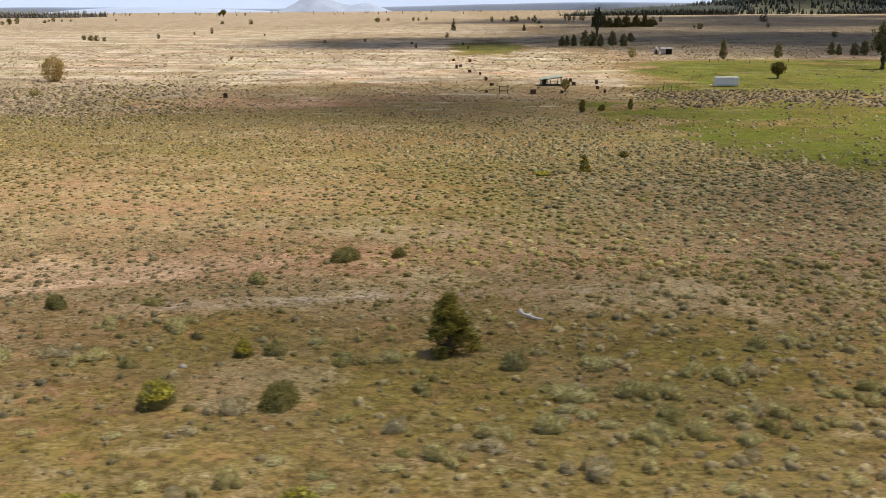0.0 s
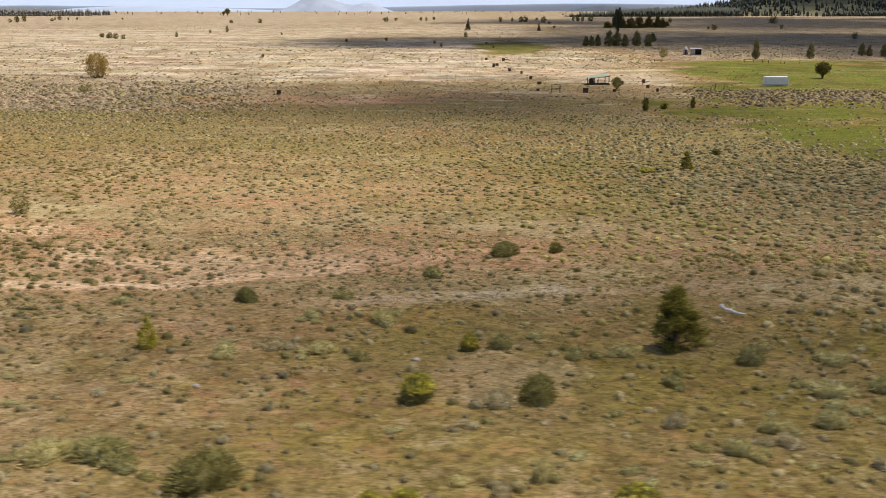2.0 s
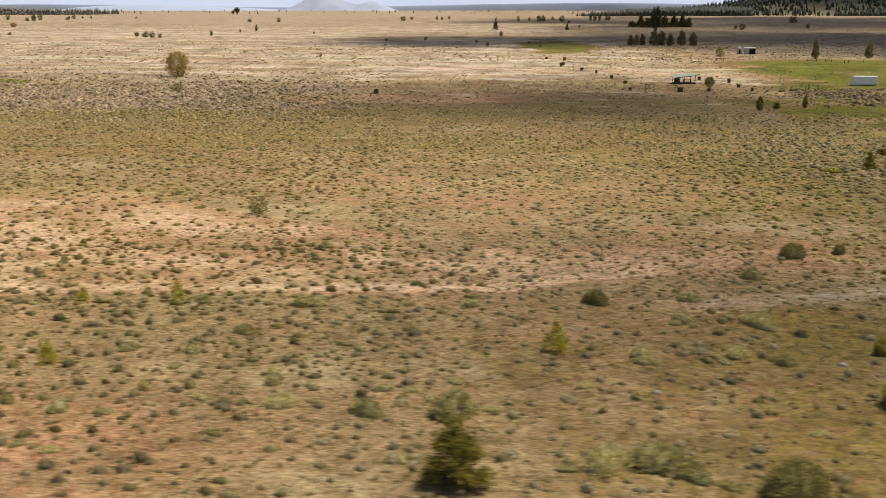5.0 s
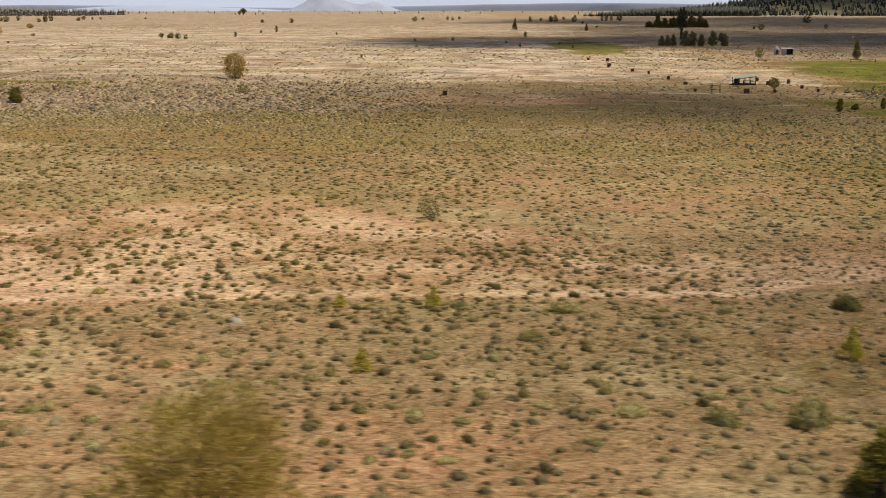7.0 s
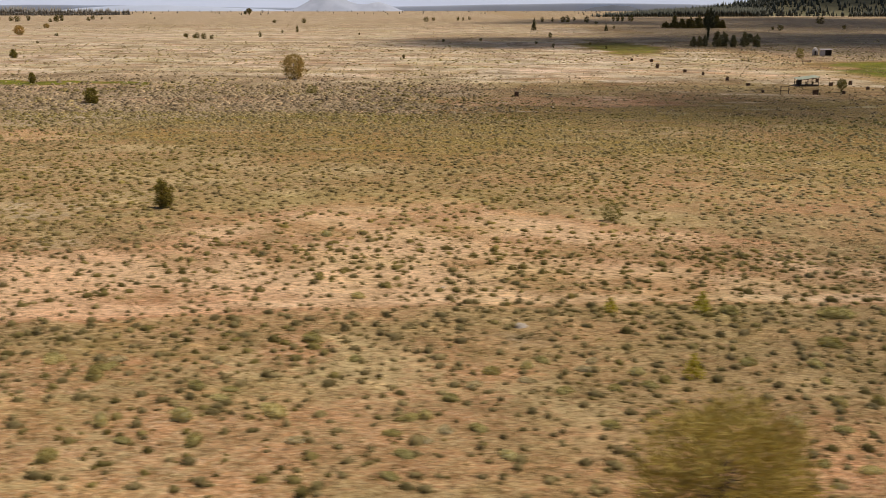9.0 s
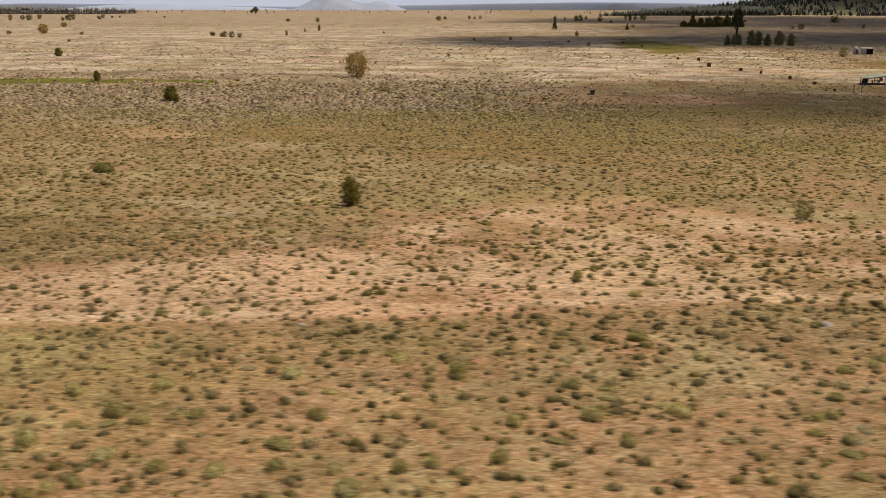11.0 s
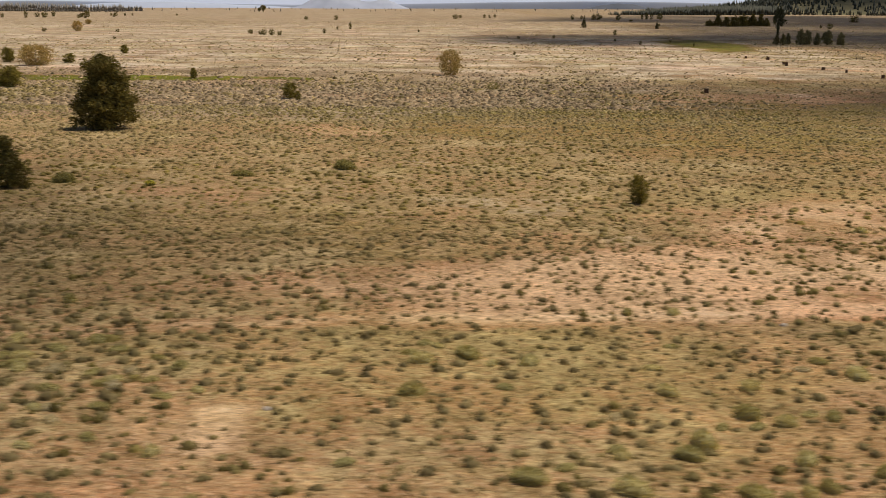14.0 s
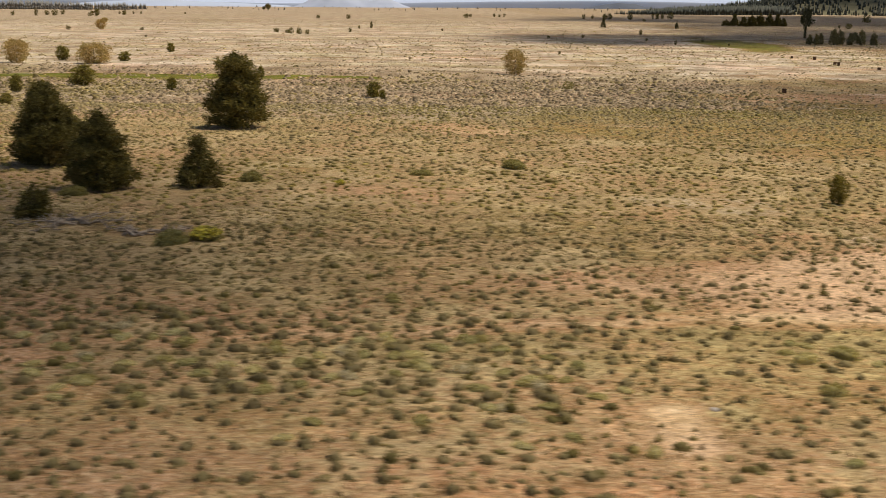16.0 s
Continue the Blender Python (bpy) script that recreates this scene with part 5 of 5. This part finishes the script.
def box_trailer(x, y, turn):
    ob = thing("box_trailer", "plain white box trailer parked on green meadow", "trailer", at=pose(x, y, gz(x, y), 0, 0, turn))
    part("body", box_mesh("body", (5.9, 2.3, 2.13), M_WHITE, (0, 0, 0.18), 0.06), ob)
    part("roof", box_mesh("roof", (5.95, 2.34, 0.07), M_WHITE_ROOF, (0, 0, 2.305), 0.03), ob)
    for s in (-1, 1):
        part("roof_rail", box_mesh("roof_rail", (5.96, 0.05, 0.10), M_STEEL, (0, s * 1.165, 2.19), 0.01), ob)
        part("sill", box_mesh("sill", (5.96, 0.05, 0.12), M_STEEL, (0, s * 1.165, 0.36), 0.01), ob)
        for k in range(9):
            part("seam", box_mesh("seam", (0.035, 0.012, 1.7), M_WHITE, (-2.6 + 0.65 * k, s * 1.154, 0.48), 0), ob)
        for dx in (0.1, 0.95):
            wheel_parts(ob, dx, s * 1.02, 0.36)
    part("tongue", tube_mesh("tongue", M_WHITE, ((-2.9, -0.7, 0.42), (-4.3, 0, 0.42), 0.06, 0.06, 4), ((-2.9, 0.7, 0.42), (-4.3, 0, 0.42), 0.06, 0.06, 4)), ob)
    part("jack", tube_mesh("jack", M_STEEL, ((-4.1, 0, 0), (-4.1, 0, 0.8), 0.04, 0.04, 6)), ob)
    part("door", box_mesh("door", (0.03, 1.9, 1.75), M_WHITE, (-2.965, 0, 0.46), 0.01), ob)


def shelter(x, y, turn):
    ob = thing("shelter", "open timber shelter with tilted pale green metal roof", "shelter", at=pose(x, y, gz(x, y), 0, 0, turn))
    roof = ribbed_sheet("roof", 5.9, 3.8, 12, M_ROOF, (0, 0, 2.05), 0.30)
    for v in roof.vertices:                                  # the sheet climbs towards one end
        v.co.z += 0.11 * v.co.x
    part("roof", roof, ob, "pale green ribbed metal roof")
    for px in (-2.4, -0.5, 2.4):
        for py, h in ((-1.75, 2.0), (1.75, 2.25)):
            part("post", box_mesh("post", (0.15, 0.15, h + 0.11 * px), M_POST, (px, py, 0), 0.02), ob)
    for py, z in ((-1.75, 1.92), (1.75, 2.18)):
        part("beam", tube_mesh("beam", M_POST, ((-2.7, py - 0.14, z - 0.30), (2.7, py - 0.14, z + 0.30), 0.08, 0.08, 4)), ob)
    part("floor", box_mesh("floor", (5.3, 3.6, 0.30), M_SHADED, (0, 0, 0.0), 0.02), ob)
    part("ramp", box_mesh("ramp", (1.6, 3.0, 0.10), M_SHADED, (-3.2, 0, 0.08), 0.02), ob, "dark boarded ramp")
    part("kick_board", box_mesh("kick_board", (5.0, 0.04, 0.17), M_SHADED, (0, -1.86, 0.32), 0.01), ob)
    for k in range(5):
        part("end_board", box_mesh("end_board", (0.20, 0.04, 1.5), M_SHADED, (-1.7 + 0.22 * k, 1.62, 0.3), 0.01), ob)
    bench = thing("bench", "dark plank shooting bench under the roof", "bench", at=pose(x + 0.9, y + 0.3, gz(x, y) + 0.30, 0, 0, turn))
    part("seat", box_mesh("seat", (2.2, 0.7, 0.07), M_PLANK, (0, 0, 0.75), 0.01), bench)
    for px in (-0.95, 0.95):
        part("leg", box_mesh("leg", (0.1, 0.6, 0.75), M_POST, (px, 0, 0), 0.01), bench)
    crate = thing("crate", "dark wooden crate under the shelter roof", "crate", at=pose(x - 1.7, y + 0.9, gz(x, y) + 0.30, 0, 0, turn))
    for k in range(4):
        part("slat", box_mesh("slat", (1.1, 1.0, 0.24), M_SHADED, (0, 0, 0.27 * k), 0.02), crate)


def target(x, y, w, h, turn):
    ob = thing("target_block", "square dark brown archery target block on the ground", "target", "archery targets", pose(x, y, gz(x, y), 0, 0, turn))
    for px in (-0.35, 0.35):
        part("foot", box_mesh("foot", (0.10, 0.7, 0.10), M_POST, (px * w, 0, 0), 0.01), ob)
    n = 4
    for k in range(n):
        part("layer", box_mesh("layer", (w, 0.5, (h - 0.1) / n - 0.015), M_BALE, (0.02 * (k % 2), 0, 0.1 + k * (h - 0.1) / n), 0.03), ob)
    for px in (-0.28, 0.28):
        part("strap", box_mesh("strap", (0.04, 0.54, h - 0.08), M_POST, (px * w, 0, 0.1), 0.0), ob)


def rail_frame(x, y, w, h, turn, label):
    ob = thing("wooden_frame", label, "fence", "rail frames", pose(x, y, gz(x, y), 0, 0, turn))
    for px in (-0.5, 0.5):
        part("post", box_mesh("post", (0.14, 0.14, h * 1.05), M_POST, (px * w, 0, -0.05), 0.02), ob)
    for z in (0.45, 0.92):
        part("rail", tube_mesh("rail", M_POST, ((-0.6 * w, 0.1, z * h), (0.6 * w, 0.1, z * h + 0.04), 0.055, 0.05, 6)), ob)


def fence_post(x, y, h):
    ob = thing("fence_post", "weathered dark wooden fence post", "fence post", "fence posts", pose(x, y, gz(x, y) - 0.05, 3, 2, 20))
    part("shaft", tube_mesh("shaft", M_POST, ((0, 0, 0), (0.02, 0, h), 0.11, 0.09, 7)), ob)
    part("wire", tube_mesh("wire", M_STEEL, ((-0.8, 0.1, h * 0.8), (0.8, 0.1, h * 0.8), 0.012, 0.012, 4)), ob)


def small_house(x, y, turn):
    ob = thing("shed", "small weathered off-white shed with an open dark lean-to", "shed", at=pose(x, y, gz(x, y), 0, 0, turn))
    part("gable_wall", gable("gable_wall", 2.0, 2.4, 2.3, 3.4, M_SHED, -2.6), ob)
    part("wall", box_mesh("wall", (1.9, 2.8, 2.3), M_SHED, (0.3, 0, 0), 0.02), ob, "faded off-white wall")
    part("back_wall", box_mesh("back_wall", (2.6, 0.12, 2.2), M_SHADED, (2.5, 1.3, 0), 0.02), ob, "lean-to back wall, its shade put into dark boards")
    part("side_wall", box_mesh("side_wall", (0.12, 2.6, 2.2), M_SHADED, (3.75, 0, 0), 0.02), ob, "dark board side")
    part("roof", ribbed_sheet("roof", 4.9, 3.4, 10, M_SHED_ROOF, (1.6, 0, 2.42), 0.3), ob, "pale metal roof")
    part("door", box_mesh("door", (0.8, 0.06, 1.9), M_SHADED, (-2.6, -1.23, 0), 0.01), ob, "dark door")


def gable(name, wide, deep, eave, top, mat, x):
    v = []
    for y in (-deep / 2, deep / 2):
        v += [(x - wide / 2, y, 0), (x + wide / 2, y, 0), (x + wide / 2, y, eave), (x, y, top), (x - wide / 2, y, eave)]
    t = [(0, 1, 2), (0, 2, 4), (4, 2, 3), (5, 7, 6), (5, 9, 7), (9, 8, 7)]
    for a, b in ((0, 1), (1, 2), (2, 3), (3, 4), (4, 0)):
        t += [(a, a + 5, b + 5), (a, b + 5, b)]
    return mesh_of(name, v, t, mat)


box_trailer(70.2, 272.0, -3)
shelter(25.6, 278.5, 8)
small_house(87.9, 447.0, -12)
target(-52.4, 241.0, 0.95, 1.1, 4)
for i, (x, y, w, h) in enumerate(((0, 396, 0.9, 0.9), (6, 389, 1.0, 1.2), (1, 352, 0.8, 1.3), (2.4, 359, 1.0, 1.0), (5, 329, 1.0, 0.9), (8, 318, 0.6, 0.9), (9, 294, 0.8, 1.0), (10, 277, 1.0, 0.8), (19, 252, 1.3, 1.2), (32, 289, 0.8, 1.0), (26, 253, 0.7, 0.8), (38, 281, 0.8, 1.2), (36, 264, 0.8, 0.9), (36.3, 253, 0.6, 0.9), (8, 257, 0.6, 0.6), (31.5, 277, 1.0, 1.0))):
    target(x, y, w, h, (i * 37) % 40 - 20)
rail_frame(12, 253, 2.0, 2.0, 10, "tall dark wooden frame by the targets")
for x, y, w, h, turn in ((94, 383, 3.4, 1.2, 5), (100, 383, 2.2, 1.2, -4), (42, 396, 2.6, 1.2, 12), (63, 391, 2.6, 1.0, -8)):
    rail_frame(x, y, w, h, turn, "low dark wooden rail frame at the field's edge")
for x, y, h in ((49, 253, 1.3), (51, 257, 1.6), (52.6, 255, 1.6), (104.6, 380, 1.1), (106, 380, 1.1), (88, 243, 1.2), (90.5, 243, 1.3), (112, 382, 1.2), (121, 384, 1.2)):
    fence_post(x, y, h)


# ---- dead wood and stones ----
def dead_branches(x, y, spread, n, seed, label, mat=M_DEADWOOD):
    """Crooked limbs lying over one another, each with side branches and broken twigs."""
    rng = np.random.default_rng(seed)
    ob = thing("fallen_branches", label, "dead wood", at=pose(x, y, gz(x, y), 0, 0, 0))
    for i in range(n):
        w = rng.normal(0, 0.5) + (math.pi if i % 2 else 0)
        L, r = spread * rng.uniform(0.35, 1.0), rng.uniform(0.05, 0.13)
        p = np.array((rng.normal(0, spread * 0.24), rng.normal(0, spread * 0.12), r * 0.7))
        pieces, turn = [], w
        for k in range(4):                                # bends from length to length
            turn += rng.normal(0, 0.35)
            q = p + np.array((math.cos(turn), math.sin(turn), 0)) * L / 4
            q[2] = max(r * 0.5, rng.uniform(0.05, 0.40))
            pieces.append(tube(p, q, r * (1 - 0.2 * k), r * (0.8 - 0.2 * k) + 0.01, 6, (0, 0, 0.04), 2))
            for _ in range(3):
                a, l = turn + rng.choice((-1, 1)) * rng.uniform(0.4, 1.2), L * rng.uniform(0.10, 0.26)
                e = q + np.array((l * math.cos(a), l * math.sin(a), rng.uniform(-0.02, 0.45)))
                e[2] = max(e[2], 0.03)
                pieces.append(tube(q, e, r * 0.4, r * 0.1, 4, (0, 0, 0.05), 2))
            p = q
        part("branch", mesh_of("branch", *joined(*pieces), mat), ob)


dead_branches(-156.6, 80.6, 4.2, 14, 301, "heap of grey weathered fallen juniper branches")
dead_branches(-151.2, 77.2, 4.2, 8, 302, "long grey fallen limb with bleached twigs")
bleached = thing("bleached_branch", "crooked bleached white branch lying in grass", "dead wood", at=pose(4.9, 64.4, gz(4.9, 64.4), 0, 0, 12))
crook = ((-0.62, 0.5, 0.50), (-0.48, 0.25, 0.26), (-0.12, 0.05, 0.20), (0.18, -0.35, 0.10), (0.62, -0.5, 0.07))
part("branch", tube_mesh("branch", M_BLEACHED, *[(a, b, 0.12 - 0.01 * k, 0.11 - 0.01 * k, 6) for k, (a, b) in enumerate(zip(crook, crook[1:]))]), bleached)
part("twig", tube_mesh("twig", M_BLEACHED, ((-0.12, 0.05, 0.20), (0.1, 0.35, 0.3), 0.04, 0.02, 5)), bleached)


def stone(x, y, w, h, seed):
    rng = np.random.default_rng(seed)
    v, t = dome(rng, 8, 3, 0.16, 0.5)
    ob = thing("stone", "pale weathered stone half sunk in the soil", "stone", "pale stones", pose(x, y, gz(x, y) - 0.06, 0, 0, seed * 40 % 360))
    part("rock", mesh_of("rock", v * (w, w * 0.75, 2 * h), t, M_STONE), ob)


for i, (x, y, w, h) in enumerate(((-63.5, 59.9, 0.85, 0.30), (14.2, 48.6, 0.8, 0.22), (15.8, 48.7, 0.7, 0.2), (-14.8, 53.7, 0.6, 0.2), (-25.4, 49, 0.5, 0.2), (-93.0, 58, 0.5, 0.2), (-68.0, 68.9, 0.45, 0.18), (-118.5, 43.8, 0.5, 0.16))):
    stone(x, y, w, h, 311 + i)
